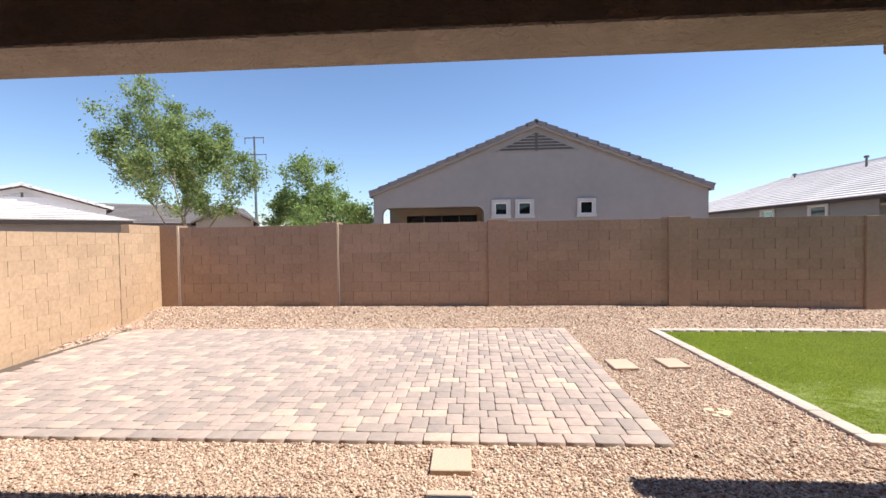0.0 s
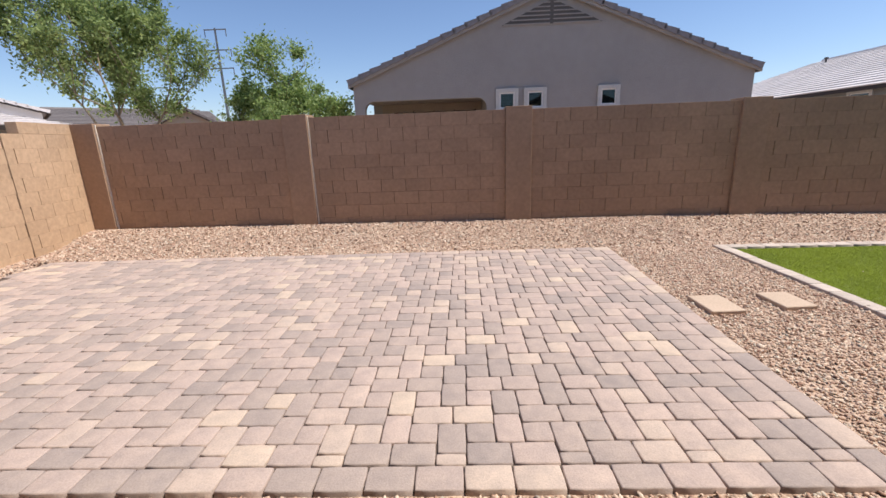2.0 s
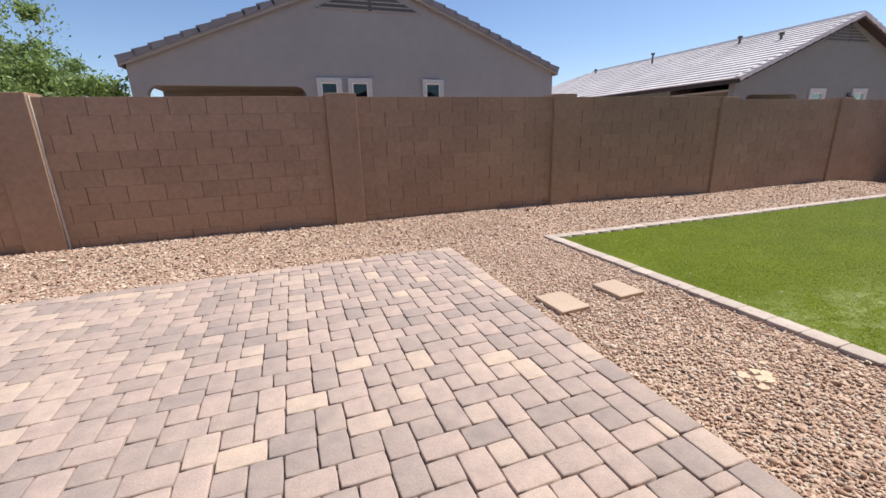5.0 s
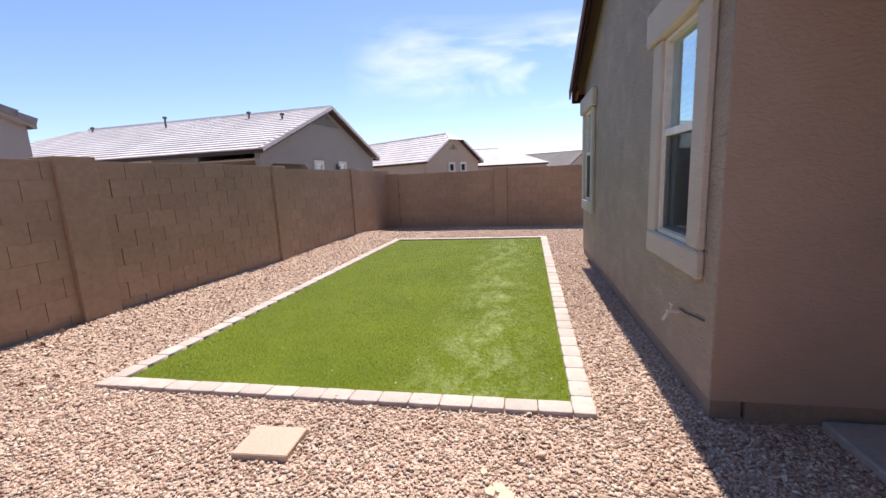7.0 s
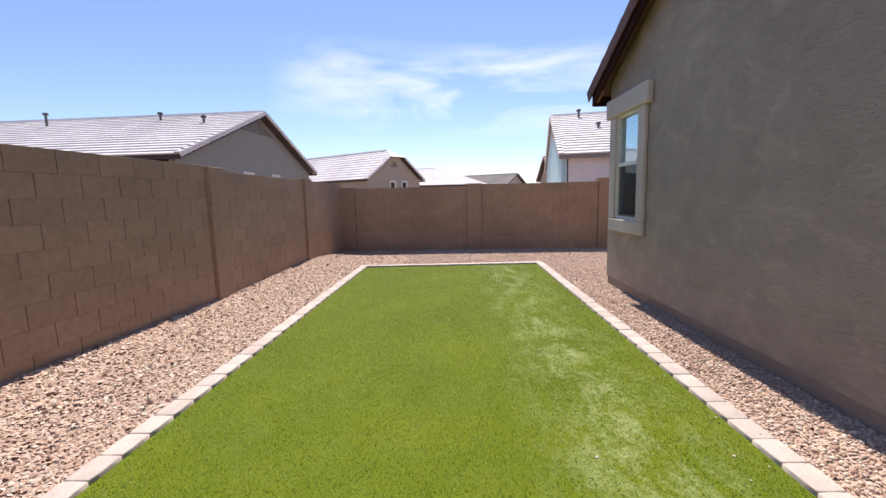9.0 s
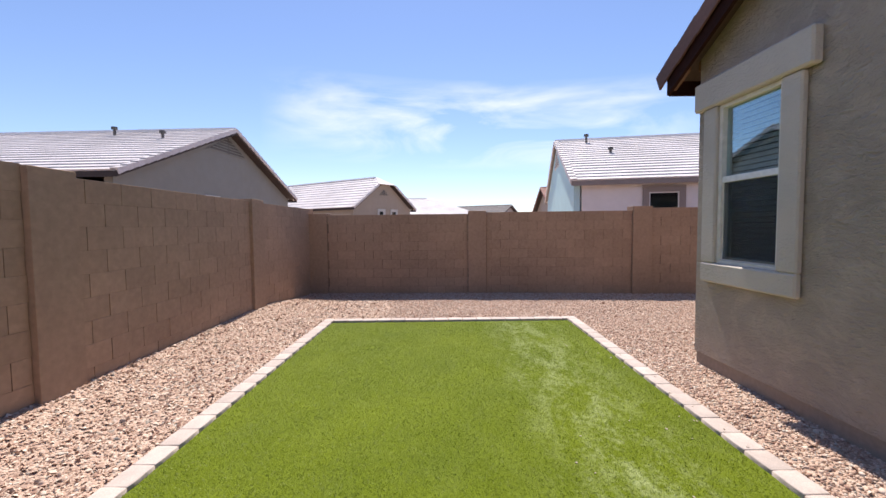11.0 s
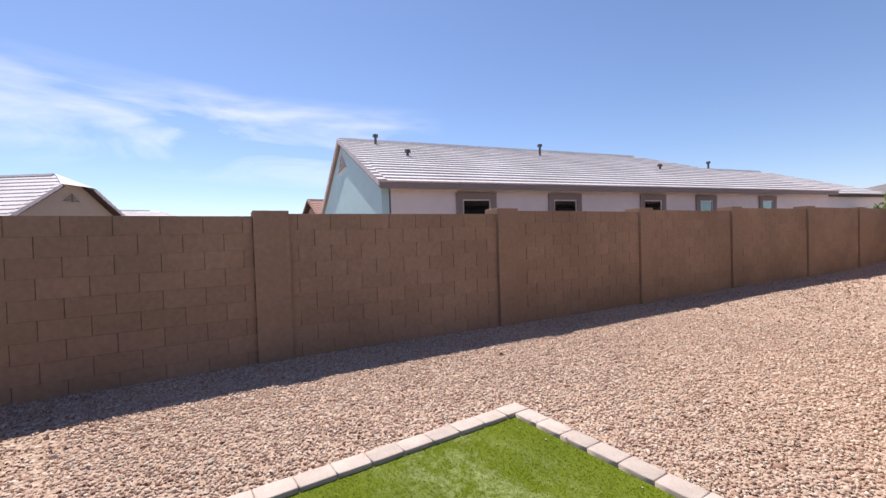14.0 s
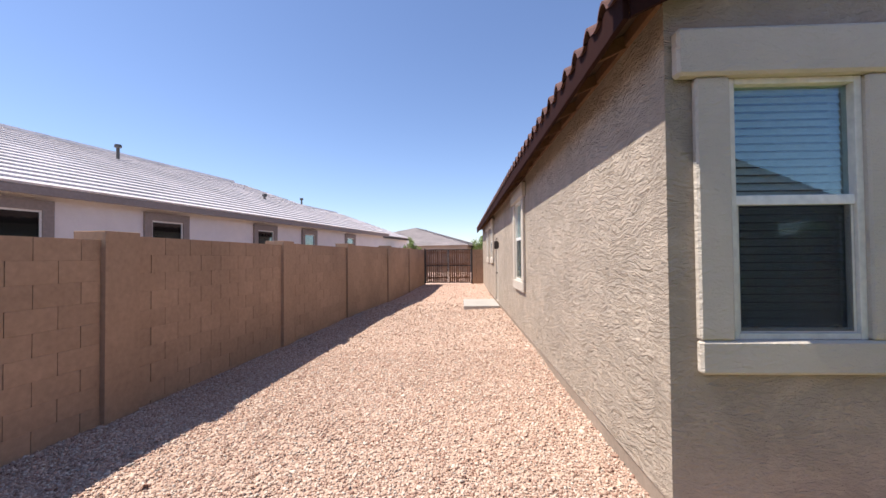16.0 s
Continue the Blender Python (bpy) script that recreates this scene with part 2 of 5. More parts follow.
def ground_mat():
    m, nt, b = base_mat("gravel_ground", 0.95, 0, 0.1)
    v = world_pos(nt)
    vo = nt.nodes.new("ShaderNodeTexVoronoi")
    vo.inputs["Scale"].default_value = 55
    nt.links.new(v, vo.inputs["Vector"])
    sep = nt.nodes.new("ShaderNodeSeparateColor")
    nt.links.new(vo.outputs["Color"], sep.inputs[0])
    c = ramp(nt, sep.outputs[0], [(0.0, (0.330, 0.221, 0.169)), (0.35, (0.475, 0.331, 0.254)), (0.7, (0.563, 0.413, 0.325)), (1.0, (0.630, 0.509, 0.409))])
    n1 = noise_node(nt, v, 0.5, 4)
    c = mix(nt, c, ramp(nt, n1.outputs[0], [(0.3, (0.94, 0.93, 0.92)), (0.7, (1.05, 1.04, 1.03))]), 1.0, "MULTIPLY")
    sx = nt.nodes.new("ShaderNodeSeparateXYZ")
    nt.links.new(v, sx.inputs[0])
    wob = nt.nodes.new("ShaderNodeMath")
    wob.operation = "MULTIPLY_ADD"
    nt.links.new(noise_node(nt, v, 0.9, 4).outputs[0], wob.inputs[0])
    wob.inputs[1].default_value = 4.0
    nt.links.new(sx.outputs[1], wob.inputs[2])
    bare = nt.nodes.new("ShaderNodeMapRange")
    bare.inputs["From Min"].default_value = -5.0
    bare.inputs["From Max"].default_value = -8.5
    bare.inputs["To Max"].default_value = 0.75
    nt.links.new(wob.outputs[0], bare.inputs["Value"])
    c = mix(nt, c, (0.56, 0.375, 0.29), bare.outputs[0])
    nt.links.new(c, b.inputs["Base Color"])
    inv = ramp(nt, vo.outputs["Distance"], [(0.0, (1, 1, 1)), (0.6, (0, 0, 0))])
    bump(nt, b, inv, 0.012)
    return m


def stone_mat():
    m, nt, b = base_mat("gravel_stone", 0.85, 0, 0.25)
    g = nt.nodes.new("ShaderNodeNewGeometry")
    c = ramp(nt, g.outputs["Random Per Island"], [(0.0, (0.320, 0.187, 0.138)), (0.2, (0.475, 0.317, 0.240)), (0.5, (0.582, 0.413, 0.316)), (0.78, (0.660, 0.504, 0.401)), (0.93, (0.737, 0.634, 0.521)), (1.0, (0.407, 0.360, 0.311))])
    v = world_pos(nt)
    n1 = noise_node(nt, v, 0.5, 4)
    c = mix(nt, c, ramp(nt, n1.outputs[0], [(0.3, (0.94, 0.93, 0.92)), (0.7, (1.05, 1.04, 1.03))]), 1.0, "MULTIPLY")
    n2 = noise_node(nt, v, 90, 3)
    c = mix(nt, c, ramp(nt, n2.outputs[0], [(0.3, (0.85, 0.85, 0.85)), (0.7, (1.1, 1.1, 1.1))]), 1.0, "MULTIPLY")
    nt.links.new(c, b.inputs["Base Color"])
    return m


def turf_mat(name, blade):
    m, nt, b = base_mat(name, 0.55 if blade else 0.9, 0, 0.25)
    v = world_pos(nt)
    n1 = noise_node(nt, v, 1.2, 4)
    c = ramp(nt, n1.outputs[0], [(0.3, (0.118, 0.160, 0.002)), (0.7, (0.155, 0.200, 0.004))])
    n2 = noise_node(nt, mapping(nt, v, (1.0, 2.0, 1)), 2.2, 6, 0.7, 0.6)
    n3 = noise_node(nt, v, 26, 4, 0.7)
    worn = mix(nt, n2.outputs[0], n3.outputs[0], 0.42)
    worn = ramp(nt, worn, [(0.46, (0, 0, 0)), (0.62, (0.6, 0.6, 0.6))])
    sx = nt.nodes.new("ShaderNodeSeparateXYZ")
    nt.links.new(v, sx.inputs[0])
    # trodden along one line, over most of the lawn's length
    off = nt.nodes.new("ShaderNodeMath")
    off.operation = "SUBTRACT"
    nt.links.new(sx.outputs[1], off.inputs[0])
    off.inputs[1].default_value = 4.45
    ab = nt.nodes.new("ShaderNodeMath")
    ab.operation = "ABSOLUTE"
    nt.links.new(off.outputs[0], ab.inputs[0])
    band = nt.nodes.new("ShaderNodeMapRange")
    band.inputs["From Min"].default_value = 0.65
    band.inputs["From Max"].default_value = 0.05
    band.inputs["To Min"].default_value = 0.07
    nt.links.new(ab.outputs[0], band.inputs["Value"])
    mul = nt.nodes.new("ShaderNodeMath")
    mul.operation = "MULTIPLY"
    nt.links.new(worn, mul.inputs[0])
    nt.links.new(band.outputs[0], mul.inputs[1])
    c = mix(nt, c, (0.44, 0.49, 0.22), mul.outputs[0])
    if blade:
        g = nt.nodes.new("ShaderNodeNewGeometry")
        r = ramp(nt, g.outputs["Random Per Island"], [(0.0, (0.88, 0.9, 0.85)), (0.85, (1.1, 1.08, 1.05)), (1.0, (1.35, 1.25, 2.0))])
        c = mix(nt, c, r, 1.0, "MULTIPLY")
    nt.links.new(c, b.inputs["Base Color"])
    if not blade:
        n4 = noise_node(nt, v, 180, 2)
        bump(nt, b, n4.outputs[0], 0.01)
    return m


def paver_mat(island=False):
    m, nt, b = base_mat("paver_joined" if island else "paver", 0.88, 0, 0.25)
    if island:
        rnd = nt.nodes.new("ShaderNodeNewGeometry").outputs["Random Per Island"]
    else:
        rnd = nt.nodes.new("ShaderNodeObjectInfo").outputs["Random"]
    v = world_pos(nt)
    c = ramp(nt, rnd, [(0.0, (0.358, 0.293, 0.268)), (0.25, (0.402, 0.322, 0.287)), (0.5, (0.446, 0.350, 0.310)), (0.75, (0.490, 0.379, 0.334)), (0.93, (0.529, 0.418, 0.352)), (1.0, (0.578, 0.456, 0.367))])
    n1 = noise_node(nt, v, 9, 5)
    c = mix(nt, c, ramp(nt, n1.outputs[0], [(0.3, (0.88, 0.88, 0.9)), (0.7, (1.1, 1.08, 1.06))]), 1.0, "MULTIPLY")
    n2 = noise_node(nt, v, 120, 4)
    c = mix(nt, c, ramp(nt, n2.outputs[0], [(0.3, (0.88, 0.88, 0.88)), (0.7, (1.08, 1.08, 1.08))]), 1.0, "MULTIPLY")
    nt.links.new(c, b.inputs["Base Color"])
    bump(nt, b, n2.outputs[0], 0.002)
    bump(nt, b, n1.outputs[0], 0.004)
    return m


def leaf_mat(name, a, bcol):
    m, nt, b = base_mat(name, 0.5, 0, 0.3)
    g = nt.nodes.new("ShaderNodeNewGeometry")
    c = ramp(nt, g.outputs["Random Per Island"], [(0.0, a), (1.0, bcol)])
    nt.links.new(c, b.inputs["Base Color"])
    tr = nt.nodes.new("ShaderNodeBsdfTranslucent")
    nt.links.new(c, tr.inputs["Color"])
    mx = nt.nodes.new("ShaderNodeMixShader")
    mx.inputs[0].default_value = 0.45
    out = nt.nodes["Material Output"]
    nt.links.new(b.outputs[0], mx.inputs[1])
    nt.links.new(tr.outputs[0], mx.inputs[2])
    nt.links.new(mx.outputs[0], out.inputs["Surface"])
    return m


MAT["ground"] = ground_mat()
MAT["stone"] = stone_mat()
MAT["turf"] = turf_mat("turf", False)
MAT["blade"] = turf_mat("blade", True)
MAT["paver"] = paver_mat()
MAT["border_paver"] = rough_mat("border_paver", (0.545, 0.455, 0.40), 0.88, 9, 120, 0.09, 0.002, 60, rand=0.12)
MAT["leaf"] = leaf_mat("leaf", (0.15, 0.22, 0.07), (0.38, 0.46, 0.18))
MAT["leaf_dark"] = leaf_mat("leaf_dark", (0.15, 0.23, 0.065), (0.37, 0.46, 0.17))
MAT["n_grey"] = stucco_mat("n_grey", (0.350, 0.328, 0.308), 0.8, 0.04)
MAT["n_sage"] = stucco_mat("n_sage", (0.25, 0.245, 0.225), 0.8, 0.04)
MAT["n_tan"] = stucco_mat("n_tan", (0.38, 0.32, 0.26), 0.8, 0.04)
MAT["n_white"] = stucco_mat("n_white", (0.82, 0.765, 0.74), 0.6, 0.03)
MAT["n_trim_white"] = rough_mat("n_trim_white", (0.56, 0.55, 0.52), 0.7, 1, 20, 0.03)
MAT["n_trim_taupe"] = rough_mat("n_trim_taupe", (0.30, 0.25, 0.225), 0.7, 1, 20, 0.05)
MAT["n_tile"] = rough_mat("n_tile", (0.72, 0.66, 0.645), 0.6, 0.6, 10, 0.12, 0.002, 20, island=0.12)
MAT["n_tile_slate"] = rough_mat("n_tile_slate", (0.27, 0.255, 0.26), 0.7, 0.6, 10, 0.12, 0.002, 20, island=0.12)
# sky light on the white house's gable end, put in as blue stucco
MAT["n_skylit"] = stucco_mat("n_skylit", (0.50, 0.72, 0.74), 0.6, 0.03)
MAT["n_tile_mid"] = rough_mat("n_tile_mid", (0.44, 0.39, 0.37), 0.7, 0.6, 10, 0.12, 0.002, 20, island=0.12)
MAT["n_tile_dark"] = rough_mat("n_tile_dark", (0.20, 0.175, 0.17), 0.7, 0.6, 10, 0.12, 0.002, 20, island=0.12)
MAT["n_tile_red"] = rough_mat("n_tile_red", (0.42, 0.22, 0.17), 0.7, 0.6, 10, 0.12, 0.002, 20, island=0.12)
MAT["n_fascia"] = rough_mat("n_fascia", (0.055, 0.042, 0.038), 0.6, 1, 20, 0.05)
MAT["pylon"] = rough_mat("pylon", (0.13, 0.15, 0.17), 0.8, spec=0.1)
MAT["vent"] = rough_mat("vent", (0.12, 0.11, 0.10), 0.5)


# ---------------------------------------------------------------- mesh helpers
def thing(name, loc=(0, 0, 0), yaw=0.0, label="", category="", group="", kind=""):
    ob = new(name)
    ob.empty_display_size = 0.2
    ob.matrix_world = pose(*loc, 0, 0, yaw)
    return tagged(ob, label, category, group, kind)


def link_mesh(name, mesh, mat, parent=None, label="", loc=None, yaw=0.0):
    ob = new(name, mesh)
    if mat and not mesh.materials:
        mesh.materials.append(MAT[mat] if isinstance(mat, str) else mat)
    if parent:
        ob.parent = parent
    if loc:
        ob.matrix_basis = pose(*loc, 0, 0, yaw)
    return tagged(ob, label)


def part(name, bm, mat, parent=None, label="", loc=None, yaw=0.0):
    mesh = bpy.data.meshes.new(name)
    bm.to_mesh(mesh)
    bm.free()
    return link_mesh(name, mesh, mat, parent, label, loc, yaw)


def bm_box(bm, x0, x1, y0, y1, z0, z1, bevel=0.0):
    vs = [bm.verts.new((x, y, z)) for z in (z0, z1) for x, y in ((x0, y0), (x1, y0), (x1, y1), (x0, y1))]
    fs = [bm.faces.new([vs[i] for i in f]) for f in ((3, 2, 1, 0), (4, 5, 6, 7), (0, 1, 5, 4), (1, 2, 6, 5), (2, 3, 7, 6), (3, 0, 4, 7))]
    if bevel:
        es = list({e for f in fs for e in f.edges})
        bmesh.ops.bevel(bm, geom=es, offset=bevel, segments=1, affect="EDGES")
    return bm


def box(x0, x1, y0, y1, z0, z1, bevel=0.0):
    return bm_box(bmesh.new(), x0, x1, y0, y1, z0, z1, bevel)


def bm_prism(bm, pts, axis, a, b):
    """Extrudes a polygon (pairs) along an axis from a to b."""
    def at(p, w):
        q = list(p)
        q.insert("xyz".index(axis), w)
        return q
    lo = [bm.verts.new(at(p, a)) for p in pts]
    hi = [bm.verts.new(at(p, b)) for p in pts]
    n = len(pts)
    bm.faces.new(lo)
    bm.faces.new(hi[::-1])
    for i in range(n):
        j = (i + 1) % n
        bm.faces.new((lo[i], hi[i], hi[j], lo[j]))
    return bm


def prism(pts, axis, a, b):
    bm = bm_prism(bmesh.new(), pts, axis, a, b)
    bmesh.ops.recalc_face_normals(bm, faces=bm.faces)
    return bm


def tube(bm, p0, p1, r0, r1, n=8):
    p0, p1 = Vector(p0), Vector(p1)
    q = (p1 - p0).to_track_quat("Z", "Y")
    a = [bm.verts.new(p0 + q @ Vector((r0 * math.cos(k * math.tau / n), r0 * math.sin(k * math.tau / n), 0))) for k in range(n)]
    b = [bm.verts.new(p1 + q @ Vector((r1 * math.cos(k * math.tau / n), r1 * math.sin(k * math.tau / n), 0))) for k in range(n)]
    for k in range(n):
        bm.faces.new((a[k], a[(k + 1) % n], b[(k + 1) % n], b[k]))
    bm.faces.new(a[::-1])
    bm.faces.new(b)
    return bm


# ---------------------------------------------------------------- plan
BACK = [(-6.54, 9.06, 1.955), (-2.99, 8.99, 1.965), (0.56, 8.874, 1.96), (4.11, 8.818, 1.955), (7.66, 8.655, 1.90), (11.21, 8.63, 1.89)]
CORNER = (14.30, 8.56)
EAST = [(14.06, 8.56, 1.735), (13.93, 4.975, 1.765), (13.59, 1.44, 1.82), (13.34, -2.10, 1.86), (13.12, -5.645, 1.93), (12.64, -9.17, 1.97), (12.32, -12.70, 1.97)]
GATE_L, GATE_R = (11.93, -16.3), (9.42, -16.2)
LEFT_DIR = (-0.1596, 0.987)
PAV = (-6.10, 1.70, 3.565, 7.60)
TURF = (3.17, 10.99, 3.56, 7.47)
PAVE_SKEW = 0.025
HOUSE = (8.87, 2.955, 0.0)
HOUSE_YAW = 0.0


def turf_far(x):
    """The far edge of the turf's border, a little out of square."""
    return 7.575 - 0.023 * (x - 3.17)


def turf_near(x):
    """The near edge of the turf's border."""
    return 3.625 - 0.0125 * (x - 3.17)


def smooth(a, b, x):
    t = np.clip((x - a) / (b - a), 0, 1)
    return t * t * (3 - 2 * t)


def ground_z(x, y):
    """Height of the yard: banked up to the back wall, falling to the far side wall, rising to the gate."""
    x, y = np.asarray(x, float), np.asarray(y, float)
    z = -0.02 + smooth(7.6, 8.9, y) * (0.21 - 0.05 * smooth(3, 9, x) - 0.15 * smooth(11.5, 14, x))
    z = z - 0.06 * smooth(11.2, 13.6, x) * smooth(-9, -4, y)
    z = z + 0.15 * smooth(-11, -16, y)
    z = z + 0.10 * smooth(-5.2, -6.4, x) * smooth(8.4, 7.4, y)
    z = z + 0.05 * smooth(0.5, -1.5, y) * smooth(10.2, 8.8, x)
    inside = (x > -9) & (x < 16) & (y > -20) & (y < 9.5)
    return np.where(inside, z, np.minimum(z, 0.05))


def grid_axis(lo, hi, step, far):
    mid = list(np.arange(lo, hi + 1e-6, step))
    outs = [2, 5, 12, 30, 80, 200, far]
    return np.array([lo - d for d in outs[::-1]] + mid + [hi + d for d in outs])


def make_ground():
    xs, ys = grid_axis(-7.5, 14.5, 0.1, 900), grid_axis(-17.5, 9.5, 0.1, 900)
    X, Y = np.meshgrid(xs, ys, indexing="ij")
    Z = ground_z(X, Y)
    rng = np.random.default_rng(4)
    bumps = rng.normal(-0.002, 0.0018, X.shape)
    far = (np.abs(X) > 20) | (np.abs(Y) > 20)
    Z = Z + np.where(far, 0, bumps) * 0.8
    for x0, x1, y0, y1 in (PAV, TURF):
        m = (X > x0 + 0.05) & (X < x1 - 0.05) & (Y > y0 + 0.05) & (Y < y1 - 0.05)
        Z = np.where(m, -0.06, Z)
    nx, ny = X.shape
    verts = np.stack([X, Y, Z], -1).reshape(-1, 3)
    i = np.arange(nx * ny).reshape(nx, ny)
    faces = np.stack([i[:-1, :-1], i[1:, :-1], i[1:, 1:], i[:-1, 1:]], -1).reshape(-1, 4)
    me = bpy.data.meshes.new("ground")
    me.from_pydata(verts.tolist(), [], faces.tolist())
    link_mesh("ground", me, "ground")
    tagged(bpy.data.objects["ground"], "yard of pinkish tan crushed gravel", "ground", kind="structure")


make_ground()

# ---------------------------------------------------------------- block walls
BLOCK_MESH = {}


def block_mesh(w, h, mat="block"):
    key = (round(w, 2), round(h, 3), mat)
    if key not in BLOCK_MESH:
        bm = box(0.005, key[0] - 0.005, -0.011, 0.03, 0.0006, key[1] - 0.0006, 0.0012)
        me = bpy.data.meshes.new("block")
        bm.to_mesh(me)
        bm.free()
        me.materials.append(MAT[mat])
        BLOCK_MESH[key] = me
    return BLOCK_MESH[key]


PENDING_BLOCKS = []


def wall_panel(name, a, b, top, start=0.0, label="tan concrete block wall", pier=0.406, pier_up=0.045, phase=0.0, rod=False, shown=True, mat="block"):
    """One bay of wall from a to b with its pier at a. The yard lies on the right when you go from a to b."""
    a, b = Vector((*a[:2], 0)), Vector((*b[:2], 0))
    d = b - a
    length, yaw = d.length, math.degrees(math.atan2(d.y, d.x))
    t = thing(name, a, yaw, label, "wall", kind="structure")
    x0 = pier
    part("core", box(x0 - 0.01 if pier else 0.0, length + 0.02 if pier else length, 0.0, 0.14, -0.35, top - 0.004), "mortar", t)
    if pier:
        bm = bmesh.new()
        bm_box(bm, 0.0, pier, -0.060, 0.30, -0.35, top + pier_up, 0.004)
        part("pier", bm, "pilaster", t, "smooth block pier of the wall")
    if rod:
        bm = bmesh.new()
        z = -0.02
        while z < top:
            j = 0.004 * math.sin(z * 9)
            bm_box(bm, pier + 0.002, pier + 0.020 + j * 0.5, -0.030, -0.007, z, z + 0.055)
            z += 0.05
        part("joint_strip", bm, "rod", t, "pale mortar-smeared joint strip")
    row = 0
    z = top
    while z > -0.25:
        off = (0.203 if row % 2 else 0.0) + phase
        x = x0
        nxt = x0 + (0.406 - off % 0.406)
        while x < length - 0.02:
            e = min(nxt, length)
            if e - x > 0.05 and shown:
                PENDING_BLOCKS.append((t, x, z - 0.203, e - x, mat))
            x, nxt = e, nxt + 0.406
        z -= 0.203
        row += 1
    return t


back_pts = BACK + [(CORNER[0], CORNER[1], 1.9)]
for i in range(6):
    p, q = back_pts[i], back_pts[i + 1]
    wall_panel(f"wall_back_{i + 1}", p, q, p[2] - 0.045, phase=(0.1, 0.3, 0.22, 0.05, 0.28, 0.16)[i], rod=i < 2,
               label="tan concrete block wall at the back of the yard")
east_pts = EAST + [(GATE_L[0], GATE_L[1], 1.95)]
for i in range(7):
    p, q = east_pts[i], east_pts[i + 1]
    wall_panel(f"wall_side_{i + 1}", p, q, p[2] - 0.035, phase=(0.18, 0.3, 0.0, 0.25, 0.1, 0.33, 0.2)[i], pier_up=0.035,
               label="tan concrete block wall beside the side yard")
lx, ly = -6.54, 9.04
def left_wall_at(along):
    return (lx - LEFT_DIR[0] * along, ly - LEFT_DIR[1] * along)


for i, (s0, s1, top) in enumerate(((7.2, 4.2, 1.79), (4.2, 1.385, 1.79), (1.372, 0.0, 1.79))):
    wall_panel(f"wall_left_{i + 1}", left_wall_at(s0), left_wall_at(s1), top, pier=0.0, phase=(0.1, 0.2, 0.05)[i], mat="block_sunlit",
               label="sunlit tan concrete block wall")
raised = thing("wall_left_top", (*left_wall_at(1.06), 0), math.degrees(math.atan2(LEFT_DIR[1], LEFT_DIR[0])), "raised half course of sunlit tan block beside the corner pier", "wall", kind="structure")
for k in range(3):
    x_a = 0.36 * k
    part("cap_block", box(x_a, min(x_a + 0.357, 1.04), -0.008, 0.14, 1.791 + 0.001, 1.955, 0.002), "block_sunlit", raised)

# ---------------------------------------------------------------- house
HM = pose(*HOUSE, 0, 0, HOUSE_YAW)


def house_thing(name, loc, label, category, kind="", group=""):
    p = HM @ Vector(loc)
    return thing(name, p, HOUSE_YAW, label, category, group, kind)


EAVE_Z, PITCH, EAVE_OUT, RAKE = 2.955, 0.47, 0.26, 0.165
RIDGE_X = -2.78
W, SOUTH = -5.62, -19.3


def roof_z(x):
    """Underside of the roof deck over local x."""
    d = (EAVE_OUT - x) if x > RIDGE_X else (x - (2 * RIDGE_X - EAVE_OUT))
    return EAVE_Z + d * PITCH


def opening_wall(name, x0, x1, z0, z1, thick, holes, mat, parent, axis="x", at=0.0, gable=None):
    """A wall with rectangular openings, as boxes round them. axis x: along x, its outer face at y=at. axis y: along y, outer face at x=at."""
    bm = bmesh.new()
    cuts = sorted({x0, x1, *[h[0] for h in holes], *[h[1] for h in holes]})
    for a, b in zip(cuts, cuts[1:]):
        hs = [h for h in holes if h[0] <= a and h[1] >= b]
        zs = [z0]
        for h in sorted(hs, key=lambda h: h[2]):
            zs += [h[2], h[3]]
        zs.append(z1)
        for lo, hi in zip(zs[::2], zs[1::2]):
            if hi - lo > 1e-4:
                if axis == "x":
                    bm_box(bm, a, b, at - thick, at, lo, hi)
                else:
                    bm_box(bm, at - thick, at, a, b, lo, hi)
    if gable:
        bm_prism(bm, gable, "y", at - thick, at)
    bmesh.ops.remove_doubles(bm, verts=bm.verts, dist=1e-4)
    bmesh.ops.recalc_face_normals(bm, faces=bm.faces)
    return part(name, bm, mat, parent)


W2 = (-1.07, -0.335, 1.05, 2.528)
W1 = (-5.255, -4.55, 1.025, 2.528)
SIDE = [(-6.35, -5.35, 1.06, 2.62), (-13.3, -12.35, 1.5, 2.62), (-15.4, -14.5, 1.5, 2.62)]
DOOR = (-11.6, -10.7, 0.112, 2.2)

house = house_thing("house", (0, 0, 0), "tan stucco single-storey house with a brown tile roof", "house", "structure")
opening_wall("wall_front_gable", W, 0, 0.11, EAVE_Z + 0.10, 0.2, [W1, W2], "stucco", house,
             gable=[(W, EAVE_Z + 0.10), (0, EAVE_Z + 0.10), (0, roof_z(0)), (RIDGE_X, roof_z(RIDGE_X)), (W, roof_z(W))])
opening_wall("wall_side", SOUTH, -0.2, 0.11, EAVE_Z + 0.12, 0.2, SIDE + [DOOR], "stucco_combed_lit", house, "y", 0.0)
part("wall_patio_side", box(W - 0.006, W + 0.19, -4.2, -0.004, 0.11, EAVE_Z + 0.13), "stucco_patio_shade", house)
part("wall_patio_back", box(-16.0, W, -4.4, -4.2, -0.2, 3.1), "stucco_shaded", house)
part("wall_patio_end", box(-16.2, -16.0, -4.4, 0.0, -0.2, 3.1), "stucco_shaded", house)
part("plinth", box(W + 0.004, W + 0.1, -4.2, -0.21, -0.2, 0.108), "footing", house)
bm = box(W + 0.015, -0.015, -0.19, -0.015, -0.3, 0.108)
bm_box(bm, -0.19, -0.015, SOUTH, -0.19, -0.3, 0.108)
